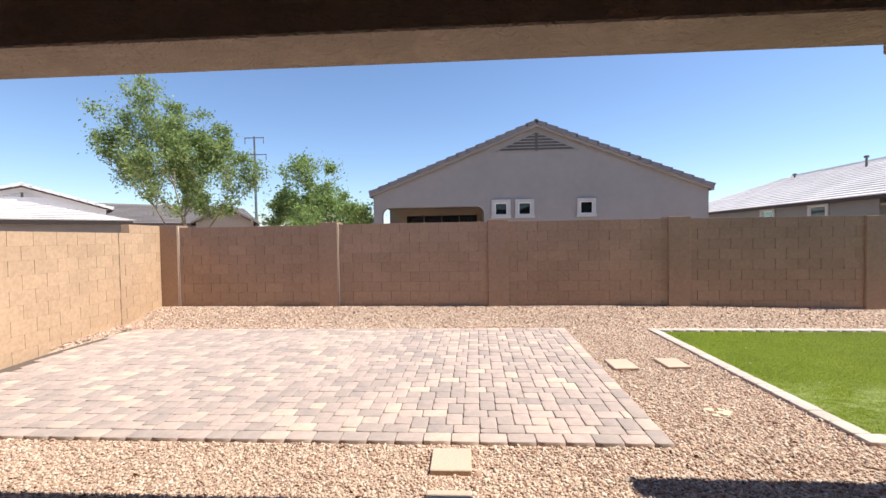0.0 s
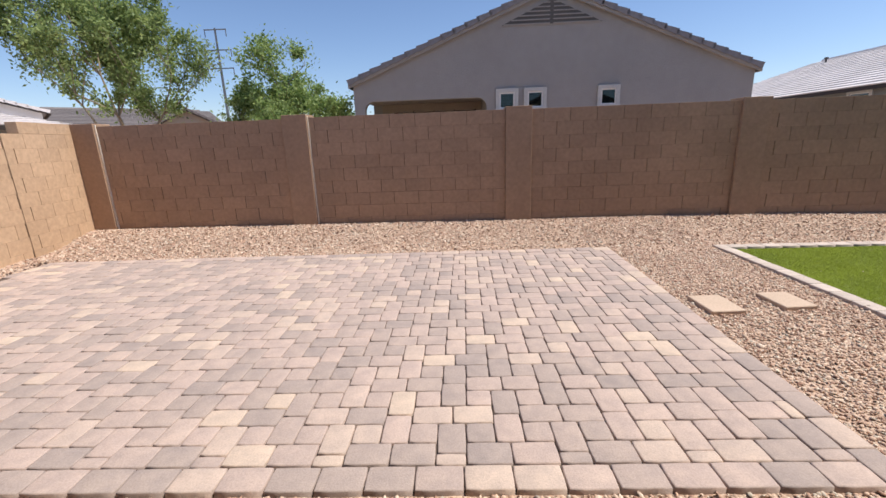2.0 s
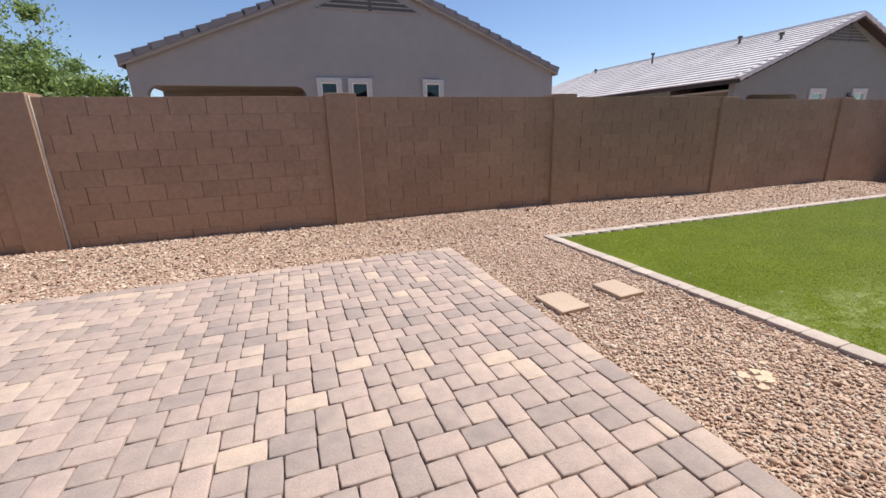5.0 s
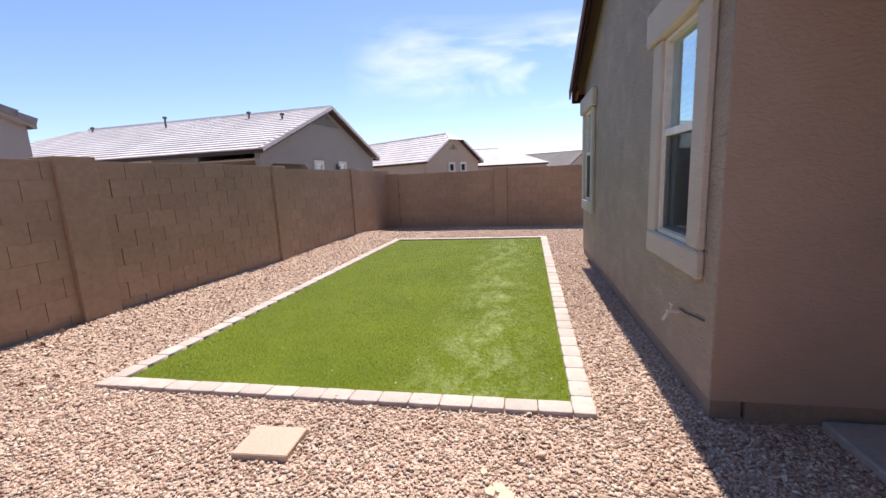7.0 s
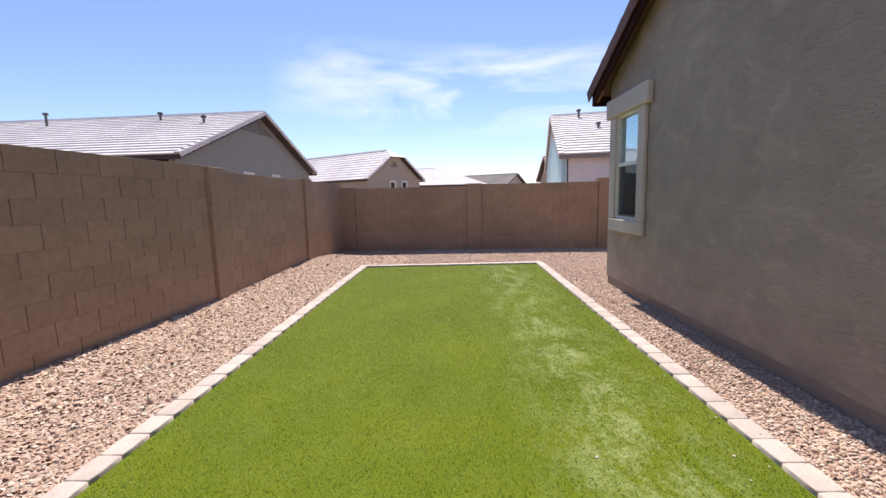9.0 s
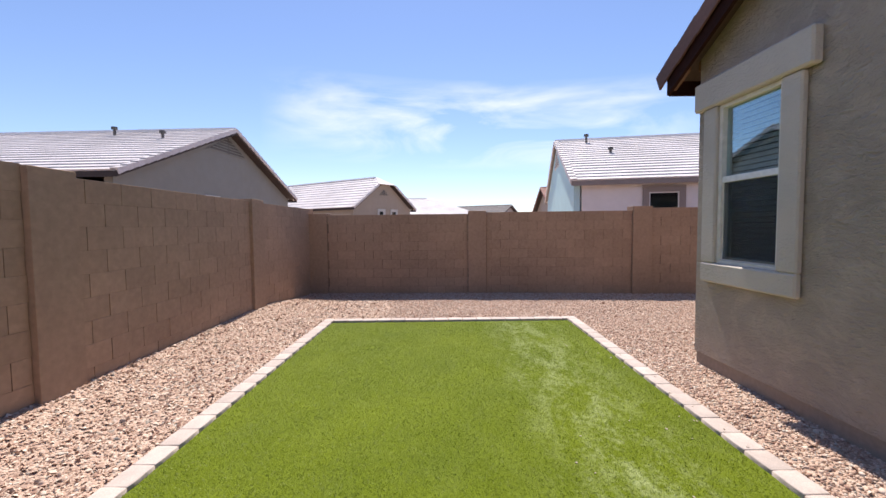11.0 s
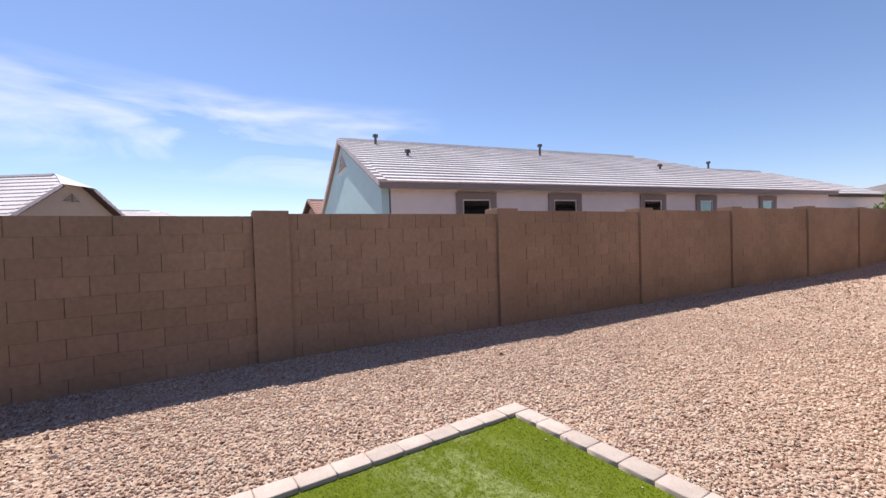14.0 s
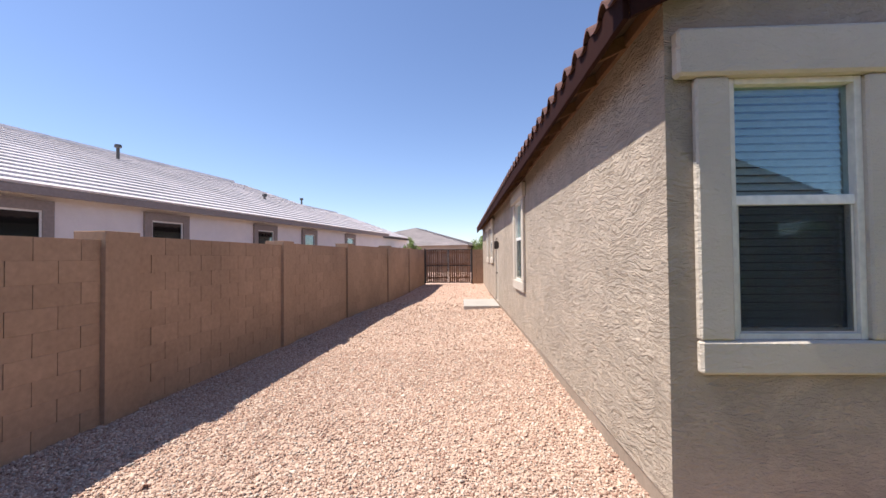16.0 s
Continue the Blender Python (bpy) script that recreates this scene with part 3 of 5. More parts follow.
part("foundation_edge", bm, "footing", house)

beam = house_thing("patio_beam", (0, 0, 0), "stucco-faced beam over the patio opening", "beam", "structure")
part("beam_body", box(-15.9, W - 0.010, -0.47, -0.05, 2.69, 3.1, 0.01), "stucco", beam)
part("beam_haunch", box(W - 0.74, W - 0.010, -0.45, -0.07, 2.625, 2.689, 0.01), "stucco", beam)
part("post", box(-15.9, -15.4, -0.47, -0.05, -0.1, 2.688, 0.01), "stucco", beam)
ceiling = house_thing("ceiling", (0, 0, 0), "shaded patio ceiling", "ceiling", "structure")
part("ceiling_board", box(-16.2, W, -4.4, -0.05, 3.101, 3.2), "stucco_shaded", ceiling)
slab = house_thing("patio_slab", (0, 0, 0), "grey concrete patio slab", "patio", "structure")
part("slab", box(-16.0, W - 0.031, -4.2, -0.60, -0.15, 0.03, 0.008), "concrete", slab)


def make_roof():
    roof = house_thing("roof", (0, 0, 0), "brown clay tile roof with a dark fascia", "roof", "structure")
    x_e, x_w = EAVE_OUT, 2 * RIDGE_X - EAVE_OUT
    zr = roof_z(RIDGE_X)
    bm = bmesh.new()
    bm_prism(bm, [(x_e, EAVE_Z), (RIDGE_X, zr), (RIDGE_X, zr + 0.03), (x_e, EAVE_Z + 0.03)], "y", SOUTH, RAKE)
    bm_prism(bm, [(x_w, EAVE_Z), (RIDGE_X, zr), (RIDGE_X, zr + 0.03), (x_w, EAVE_Z + 0.03)], "y", SOUTH, RAKE)
    bmesh.ops.recalc_face_normals(bm, faces=bm.faces)
    part("deck", bm, "deck", roof)
    part("fascia", box(x_e, x_e + 0.035, SOUTH, RAKE + 0.0, EAVE_Z - 0.15, EAVE_Z + 0.05, 0.004), "fascia", roof)
    bm = bmesh.new()
    for xa in (x_e, x_w):
        bm_prism(bm, [(xa, EAVE_Z - 0.15), (RIDGE_X, zr - 0.15), (RIDGE_X, zr + 0.02), (xa, EAVE_Z + 0.02)], "y", RAKE + 0.001, RAKE + 0.036)
    bmesh.ops.recalc_face_normals(bm, faces=bm.faces)
    part("rake_board", bm, "fascia", roof)
    y = 0.12
    while y > SOUTH:
        bm = prism([(x_e - 0.002, EAVE_Z - 0.10), (x_e - 0.002, EAVE_Z - 0.004), (0.0, roof_z(0) - 0.004), (0.0, roof_z(0) - 0.10)], "y", -0.02, 0.02)
        part("rafter_tail", bm, "rafter", roof, loc=(0, y, 0))
        y -= 0.61
    part("ledger", box(0.002, 0.035, SOUTH, 0.0, EAVE_Z + 0.02, EAVE_Z + 0.16), "rafter", roof)
    # barrel tiles along the eave, in three courses
    n, per = 14, 0.30
    me = bpy.data.meshes.new("eave_tile")
    vs, fs = [], []
    for v, (dx, lift) in enumerate(((0.06, 0.0), (-0.42, 0.0), (0.06, -0.018), (-0.42, -0.018))):
        for k in range(n + 1):
            u = k / n
            h = 0.075 * max(0.0, math.sin(u * math.pi * 2)) ** 0.8 if u < 0.5 else -0.018 * math.sin((u - 0.5) * math.tau)
            vs.append((dx, u * (per + 0.02), h + lift + 0.06 - dx * PITCH))
    for a, b in ((0, 1), (3, 2), (2, 0), (1, 3)):
        for k in range(n):
            fs.append((a * (n + 1) + k, a * (n + 1) + k + 1, b * (n + 1) + k + 1, b * (n + 1) + k))
    me.from_pydata(vs, [], fs)
    me.materials.append(MAT["roof_tile"])
    rng = random.Random(3)
    for course in range(2):
        y = RAKE - 0.34
        while y > SOUTH:
            ob = new("eave_tile", me)
            ob.parent = roof
            ob.matrix_basis = pose(x_e - course * 0.38, y, EAVE_Z + course * 0.38 * PITCH + 0.012 * course + rng.uniform(0, 0.006))
            y -= per
    # the rest of the slope, joined
    vs, fs = [], []
    ys = np.arange(RAKE - 0.02, SOUTH, -0.075)
    prof = np.where(np.sin((RAKE - ys) / per * math.tau) > 0, 0.07 * np.abs(np.sin((RAKE - ys) / per * math.tau)), 0.0)
    for sgn, xa in ((-1, x_e - 0.78), (1, x_w - 0.03)):
        x = xa
        while (x - RIDGE_X) * -sgn > 0.02:
            x2 = x + sgn * 0.38
            if (x2 - RIDGE_X) * -sgn < 0:
                x2 = RIDGE_X
            for xx, lift in ((x, 0.055), (x2, 0.02)):
                base = roof_z(xx) + lift
                vs += [(xx, float(yy), base + float(pp)) for yy, pp in zip(ys, prof)]
            o = len(vs) - 2 * len(ys)
            fs += [(o + k, o + k + 1, o + len(ys) + k + 1, o + len(ys) + k) for k in range(len(ys) - 1)]
            x = x2
    me = bpy.data.meshes.new("tile_field")
    me.from_pydata(vs, [], fs)
    ob = link_mesh("tile_field", me, "roof_tile", roof)
    ob["kind"] = "stuff"
    # rake tiles stepping up the gable edge
    me = bpy.data.meshes.new("rake_tile")
    bm = bmesh.new()
    bm_box(bm, -0.02, 0.40, -0.16, 0.05, 0.06, 0.085, 0.008)
    bm_box(bm, -0.02, 0.40, 0.028, 0.052, -0.10, 0.084, 0.008)
    bm.to_mesh(me)
    bm.free()
    me.materials.append(MAT["roof_tile"])
    ang = math.degrees(math.atan(PITCH))
    for side, xa in ((1, x_e + 0.14), (-1, x_w - 0.05)):
        s = 0.0
        while s < (x_e - RIDGE_X) / math.cos(radians(ang)):
            ob = new("rake_tile", me)
            ob.parent = roof
            x = xa - side * s * math.cos(radians(ang))
            z = EAVE_Z + s * math.sin(radians(ang)) + 0.02
            ob.matrix_basis = Matrix.Translation((x, RAKE + 0.02, z)) @ (Euler((0, radians(ang + 2) if side > 0 else radians(-ang - 2), 0)).to_matrix().to_4x4()) @ Matrix.Translation((-0.40 if side > 0 else 0.0, 0, 0))
            s += 0.36
    # patio roof
    bm = box(-16.3, x_w - 0.1, -4.5, -0.05, 3.201, 3.30)
    part("patio_roof", bm, "roof_tile", roof)


make_roof()


def window(name, hole, face, axis, label, reach=0.055, side=False, head=True, trim_w=0.19):
    """A single-hung window with stucco trim, sashes, panes, sill and blinds. hole: a0, a1, z0, z1 along the wall."""
    a0, a1, z0, z1 = hole
    w = a1 - a0
    if axis == "x":
        t = house_thing(name, ((a0 + a1) / 2, face, 0), label, "window", "structure")
    else:
        p = HM @ Vector((face, (a0 + a1) / 2, 0))
        t = thing(name, p, HOUSE_YAW - 90, label, "window", kind="structure")
        # local x then runs along -y and local y along +x
    h = w / 2
    tm = "stucco_trim"
    part("trim_jamb", box(-h - trim_w, -h, 0.0005, reach, z0 - 0.0, z1 + 0.0, 0.012), tm, t)
    part("trim_jamb", box(h, h + trim_w, 0.0005, reach, z0 - 0.0, z1 + 0.0, 0.012), tm, t)
    part("window_sill", box(-h - trim_w, h + trim_w, 0.0005, reach + 0.004, z0 - 0.188, z0 - 0.001, 0.014), tm, t)
    part("trim_head", box(-h - trim_w - 0.11, h + trim_w + 0.11, 0.0005, reach + 0.03, z1 + 0.001, z1 + 0.27, 0.016), tm, t)
    d = 0.022
    fw = 0.04
    bm = bmesh.new()
    for s in (-1, 1):
        x = s * (h - fw / 2)
        bm_box(bm, x - fw / 2, x + fw / 2, d - 0.085, d, z0, z1, 0.003)
    bm_box(bm, -h + fw, h - fw, d - 0.085, d, z0, z0 + 0.035, 0.003)
    bm_box(bm, -h + fw, h - fw, d - 0.085, d, z1 - 0.035, z1, 0.003)
    part("window_frame", bm, "vinyl", t)
    zm = (z0 + z1) / 2 + 0.045
    part("meeting_rail", box(-h + fw, h - fw, d - 0.07, d - 0.012, zm - 0.028, zm + 0.028, 0.004), "vinyl_white", t)
    iw = h - fw - 0.001
    bm = bmesh.new()
    for s in (-1, 1):
        bm_box(bm, s * (iw - 0.012) - 0.012, s * (iw - 0.012) + 0.012, d - 0.05, d - 0.022, z0 + 0.036, zm - 0.029, 0.002)
    bm_box(bm, -iw + 0.025, iw - 0.025, d - 0.05, d - 0.022, z0 + 0.036, z0 + 0.062, 0.002)
    part("lower_sash", bm, "vinyl", t)
    panes = [part("pane", box(-h + fw, h - fw, d - 0.052, d - 0.050, zm + 0.028, z1 - 0.035), "glass", t),
             part("pane", box(-iw + 0.024, iw - 0.024, d - 0.060, d - 0.056, z0 + 0.06, zm - 0.028), "glass", t)]
    for pane in panes:
        pane.visible_shadow = False
    for sx in (-1, 1):
        part("screen_tab", box(sx * iw * 0.7 - 0.012, sx * iw * 0.7 + 0.012, d - 0.0215, d - 0.012, z0 + 0.064, z0 + 0.074, 0.001), "metal_dark", t)
    scr = part("insect_screen", box(-iw + 0.02, iw - 0.02, d - 0.020, d - 0.018, z0 + 0.045, zm - 0.029), "screen", t, "dark insect screen")
    scr.visible_shadow = False
    me = bpy.data.meshes.new("slat")
    vs = [(-h + 0.01, -0.096, 0.0), (h - 0.01, -0.096, 0.0), (h - 0.01, -0.118, 0.0405), (-h + 0.01, -0.118, 0.0405)]
    vs += [(p[0], p[1] - 0.003, p[2]) for p in vs]
    me.from_pydata(vs, [], [(0, 1, 2, 3), (7, 6, 5, 4), (0, 4, 5, 1), (1, 5, 6, 2), (2, 6, 7, 3), (3, 7, 4, 0)])
    me.materials.append(MAT["blind"])
    blind = part("blind", box(-h + 0.005, h - 0.005, -0.13, -0.090, z1 - 0.05, z1 - 0.004, 0.003), "blind", t, "closed cream slatted blind")
    z = z0 + 0.01
    while z < z1 - 0.09:
        link_mesh("slat", me, None, blind, loc=(0, 0, z))
        z += 0.047
    # sheet that paints the room's darkness behind the blind
    part("room_backing", box(-h - 0.1, h + 0.1, -0.26, -0.205, z0 - 0.1, z1 + 0.1), "unlit_inside", t)
    return t


window("window_1", W1, 0.0, "x", "white single-hung window with stucco trim and closed blinds")
window("window_2", W2, 0.0, "x", "white single-hung window with stucco trim and closed blinds near the house corner")
window("window_3", SIDE[0], 0.0, "y", "white single-hung window with stucco trim in the sunlit side wall")
window("window_4", SIDE[1], 0.0, "y", "small white window with stucco trim in the side wall")
window("window_5", SIDE[2], 0.0, "y", "small white window with stucco trim in the side wall")


def make_door():
    a0, a1, z0, z1 = DOOR
    p = HM @ Vector((0, (a0 + a1) / 2, 0))
    t = thing("door_1", p, HOUSE_YAW - 90, "tan painted side door, closed, in the stucco wall", "door", kind="structure")
    h = (a1 - a0) / 2
    part("leaf", box(-h + 0.04, h - 0.04, -0.10, -0.055, 0.05, z1 - 0.04, 0.004), "stucco_trim", t)
    bm = bmesh.new()
    bm_box(bm, -h, -h + 0.04, -0.12, -0.005, z0, z1)
    bm_box(bm, h - 0.04, h, -0.12, -0.005, z0, z1)
    bm_box(bm, -h + 0.04, h - 0.04, -0.12, -0.005, z1 - 0.04, z1)
    part("door_frame", bm, "stucco_trim", t)
    part("door_handle", box(h - 0.14, h - 0.09, -0.055, -0.01, 0.98, 1.03, 0.006), "metal_dark", t)
    part("backing", box(-h - 0.1, h + 0.1, -0.26, -0.21, -0.1, z1 + 0.1), "unlit_inside", t)
    l = house_thing("wall_lamp", (0.0, a1 + 0.35, 1.9), "small dark lantern on the stucco side wall", "lamp")
    part("back_plate", box(0.001, 0.02, -0.05, 0.05, -0.08, 0.08, 0.004), "metal_dark", l)
    part("lantern", box(0.021, 0.14, -0.055, 0.055, -0.12, 0.12, 0.01), "metal_dark", l)
    s = house_thing("stoop_slab", (0.56, (a0 + a1) / 2 + 0.3, 0), "pale concrete landing slab outside the side door", "slab", "structure")
    part("slab", box(-0.53, 0.53, -1.0, 1.0, -0.1, 0.10, 0.01), "concrete", s)


make_door()


def make_gate():
    gl, gr = Vector((*GATE_L, 0)), Vector((*GATE_R, 0))
    d = gr - gl
    yaw = math.degrees(math.atan2(d.y, d.x))
    z0 = float(ground_z(*GATE_L)) + 0.03
    g = thing("double_gate", (gl.x, gl.y, z0), yaw, "weathered brown wooden double gate in a dark metal frame", "gate")
    w = d.length
    H = 1.80
    for k, (a, b) in enumerate(((0.06, w / 2 - 0.01), (w / 2 + 0.01, w - 0.06))):
        bm = bmesh.new()
        for x in (a, b - 0.04):
            bm_box(bm, x, x + 0.04, -0.022, 0.018, 0.04, H)
        for z in (0.06, H / 2 + 0.03, H - 0.04):
            bm_box(bm, a + 0.041, b - 0.041, -0.02, 0.02, z, z + 0.04)
        leaf = part("gate_leaf", bm, "metal_dark", g)
        rng = random.Random(k)
        count = round((b - a - 0.09) / 0.105)
        bw = (b - a - 0.09) / count
        for i in range(count):
            x = a + 0.045 + i * bw
            part("board", box(x, x + bw - 0.010 - rng.uniform(0, 0.016), 0.020, 0.038, 0.06 + rng.uniform(0, 0.03), H - rng.uniform(0.02, 0.05), 0.002), "gate_wood", leaf)
        for z in (0.28, 0.98, 1.58):
            part("rail", box(a + 0.05, b - 0.05, 0.040, 0.075, z, z + 0.085, 0.003), "gate_wood", leaf)
    part("gate_post", box(0, 0.055, -0.04, 0.04, -0.3, H + 0.05), "metal_dark", g)
    part("gate_post", box(w - 0.055, w, -0.04, 0.04, -0.3, H + 0.05), "metal_dark", g)
    hp = HM @ Vector((0, GATE_R[1] - HOUSE[1], 0))
    wall_panel("wall_gate_stub", GATE_R, (hp.x, hp.y), 1.93, pier=0.0, label="short tan block wall between gate and house")


make_gate()


def make_bib():
    t = house_thing("hose_bib", (-5.06, 0.0, 0.50), "small pale garden tap on the stucco wall under a window", "tap")
    bm = bmesh.new()
    tube(bm, (0, 0.001, 0), (0, 0.09, 0), 0.013, 0.013)
    tube(bm, (0, 0.075, 0), (0.0, 0.11, -0.07), 0.012, 0.014)
    part("spout", bm, "rod", t)
    bm = bmesh.new()
    tube(bm, (0, 0.06, 0.0), (0, 0.06, 0.05), 0.006, 0.006)
    tube(bm, (-0.03, 0.06, 0.055), (0.03, 0.06, 0.055), 0.007, 0.007)
    part("handle", bm, "rod", t)
    c = house_thing("wall_cable", (-5.08, 0.0, 0.53), "thin dark cable along the stucco wall", "cable")
    bm = bmesh.new()
    pts = [(0, 0.006, 0), (-0.12, 0.012, 0.006), (-0.26, 0.008, 0.03), (-0.42, 0.006, 0.055)]
    for a, b in zip(pts, pts[1:]):
        tube(bm, a, b, 0.005, 0.005, 6)
    part("cable", bm, "metal_dark", c)


make_bib()

# ---------------------------------------------------------------- paving, turf
PAVER_MESH = {}


def paver_mesh(w, d, variant=0, mat="paver"):
    key = (round(w, 3), round(d, 3), variant, mat)
    if key not in PAVER_MESH:
        r = random.Random(variant * 31 + 5)
        n = 3
        rim = []
        for ax, ay, bx, by in ((-1, -1, 1, -1), (1, -1, 1, 1), (1, 1, -1, 1), (-1, 1, -1, -1)):
            for k in range(n):
                f = k / n
                px, py = ax + (bx - ax) * f, ay + (by - ay) * f
                e = 0.0035 if k == 0 else r.uniform(-0.0012, 0.0016)
                rim.append((px * (w / 2 - 0.0018 - e), py * (d / 2 - 0.0018 - e)))
        bm = bmesh.new()
        rings = []
        for z, inset in ((-0.05, 0.0), (-0.006, 0.0), (-0.0015, 0.0025), (0.0, 0.008)):
            rings.append([bm.verts.new((x - math.copysign(min(inset, abs(x)), x), y - math.copysign(min(inset, abs(y)), y), z)) for x, y in rim])
        for a, b in zip(rings, rings[1:]):
            for k in range(len(a)):
                bm.faces.new((a[k], a[(k + 1) % len(a)], b[(k + 1) % len(a)], b[k])).smooth = True
        bm.faces.new(rings[-1]).smooth = True
        me = bpy.data.meshes.new("paver")
        bm.to_mesh(me)
        bm.free()
        me.materials.append(MAT[mat])
        PAVER_MESH[key] = me
    return PAVER_MESH[key]


def paver_list():
    """Herringbone of long and square pavers inside a border row: x, y, width, depth."""
    x0, x1, y0, y1 = PAV
    U, B = 0.0745, 0.15
    out = []
    n = int((x1 - x0 - B) / 0.222)
    step = (x1 - x0 - B) / n
    for k in range(n):
        out.append((x0 + step * (k + 0.5), y0 + B / 2, step, B))
        out.append((x0 + step * (k + 0.5) + B, y1 - B / 2, step, B))
    n = int((y1 - y0 - B) / 0.222)
    step = (y1 - y0 - B) / n
    for k in range(n):
        out.append((x1 - B / 2, y0 + step * (k + 0.5), B, step))
        out.append((x0 + B / 2, y0 + step * (k + 0.5) + B, B, step))
    fx0, fx1, fy0, fy1 = x0 + B, x1 - B, y0 + B, y1 - B
    cell = [(0, -2, 3, 2), (3, -2, 3, 2), (0, -4, 2, 2), (2, -5, 2, 3), (2, -8, 2, 3), (4, -4, 2, 2)]
    for i in range(-40, 40):
        for j in range(-40, 40):
            ox, oy = 4 * i + 4 * j, -4 * i + 4 * j
            if abs(ox) > 120 or abs(oy) > 80:
                continue
            for cx, cy, w, d in cell:
                ax, ay = (ox + cx) * U + fx1 - 0.3, (oy + cy) * U + fy0 + 0.45
                bx, by = ax + w * U, ay + d * U
                ax, bx, ay, by = max(ax, fx0), min(bx, fx1), max(ay, fy0), min(by, fy1)
                if bx - ax > 0.03 and by - ay > 0.03:
                    out.append(((ax + bx) / 2, (ay + by) / 2, bx - ax, by - ay))
    keep = []
    for p in out:
        s = (ly - p[1]) / LEFT_DIR[1]
        if p[0] - p[2] / 2 > lx - LEFT_DIR[0] * s + 0.10:
            keep.append(p)
    return keep


pavement = thing("pavement_patio", (0, 0, 0), 0, "pinkish grey concrete paver patio in gravel", "pavement", kind="structure")
PAVERS = paver_list()

part("bedding", box(PAV[0] + 0.02, PAV[1] - 0.01, PAV[2] + 0.02, PAV[3] - 0.02, -0.07, -0.006), rough_mat("sand", (0.13, 0.10, 0.085), 0.95), pavement)

lawn = thing("lawn", (0, 0, 0), 0, "rectangle of bright green artificial turf with a paver border", "lawn", kind="structure")
tx0, tx1, ty0, ty1 = TURF
part("turf_backing", prism([(tx0 + 0.14, turf_near(tx0) + 0.14), (tx1 - 0.14, turf_near(tx1) + 0.14), (tx1 - 0.14, turf_far(tx1) - 0.14), (tx0 + 0.14, turf_far(tx0) - 0.14)], "z", -0.08, -0.018), "turf", lawn)


def make_blades():
    rng = np.random.default_rng(8)
    area = (tx1 - tx0 - 0.3) * (ty1 - ty0 - 0.3)
    n = int(area * 9000)
    x = rng.uniform(tx0 + 0.15, tx1 - 0.15, n)
    y = turf_near(x) + 0.15 + rng.uniform(0, 1, n) * (turf_far(x) - turf_near(x) - 0.30)
    a = rng.uniform(0, math.tau, n)
    lean = rng.uniform(0.2, 1.0, n) * 0.022
    la = rng.normal(0.6, 1.1, n)
    h = rng.uniform(0.006, 0.012, n)
    wd = rng.uniform(0.0020, 0.0036, n)
    p0 = np.stack([x - wd * np.cos(a), y - wd * np.sin(a), np.full(n, -0.02)], -1)
    p1 = np.stack([x + wd * np.cos(a), y + wd * np.sin(a), np.full(n, -0.02)], -1)
    p2 = np.stack([x + lean * np.cos(la), y + lean * np.sin(la), -0.02 + h], -1)
    v = np.stack([p0, p1, p2], 1).reshape(-1, 3)
    me = bpy.data.meshes.new("turf_blades")
    me.vertices.add(len(v))
    me.vertices.foreach_set("co", v.ravel())
    me.loops.add(len(v))
    me.loops.foreach_set("vertex_index", np.arange(len(v)))
    me.polygons.add(n)
    me.polygons.foreach_set("loop_start", np.arange(n) * 3)
    me.polygons.foreach_set("loop_total", np.full(n, 3))
    me.update()
    ob = link_mesh("turf_blades", me, "blade", lawn)
    ob["kind"] = "stuff"


make_blades()


def make_scraps():
    """Pale chips of stone kicked onto the turf and its border."""
    rng = random.Random(17)
    bm = bmesh.new()
    spots = [(rng.uniform(tx0 + 0.1, tx1), turf_near(5) + rng.expovariate(5.0)) for _ in range(70)]
    spots += [(tx0 + rng.expovariate(5.0), rng.uniform(ty0 + 0.1, ty1 - 0.5)) for _ in range(26)]
    spots += [(rng.uniform(tx0 + 0.3, tx1 - 0.3), rng.uniform(ty0 + 0.3, ty1 - 0.3)) for _ in range(7)]
    for x, y in spots:
        on_border = y < turf_near(x) + 0.15 or x < tx0 + 0.15
        z0 = 0.014 if on_border else -0.012
        m = Matrix.Translation((x, y, z0)) @ Euler((rng.uniform(-0.3, 0.3), rng.uniform(-0.3, 0.3), rng.uniform(0, 6.3))).to_matrix().to_4x4()
        k = rng.uniform(0.004, 0.009)
        bmesh.ops.create_icosphere(bm, subdivisions=1, radius=1.0, matrix=m @ Matrix.Diagonal((k * 1.4, k, k * 0.5, 1)))
    part("stone_chips", bm, "chip", lawn, "pale stone chips scattered on the turf")["kind"] = "stuff"


MAT["chip"] = rough_mat("chip", (0.60, 0.50, 0.42), 0.85, 2, 60, 0.15)
make_scraps()


def stepping_stone(x, y, w, d, yaw=0.0):
    t = thing("stepping_stone", (x, y, float(ground_z(x, y)) + 0.0), yaw, "square sand-coloured concrete stepping stone in the gravel", "stepping stone", "stepping stones in the gravel")
    part("slab", box(-w / 2, w / 2, -d / 2, d / 2, -0.03, 0.038, 0.006), "step_stone", t)


stepping_stone(2.02, 5.57, 0.29, 0.37, 2)
stepping_stone(2.66, 5.62, 0.28, 0.35, 3)
stepping_stone(-0.01, 3.30, 0.29, 0.30)
stepping_stone(-0.01, 2.78, 0.29, 0.30)


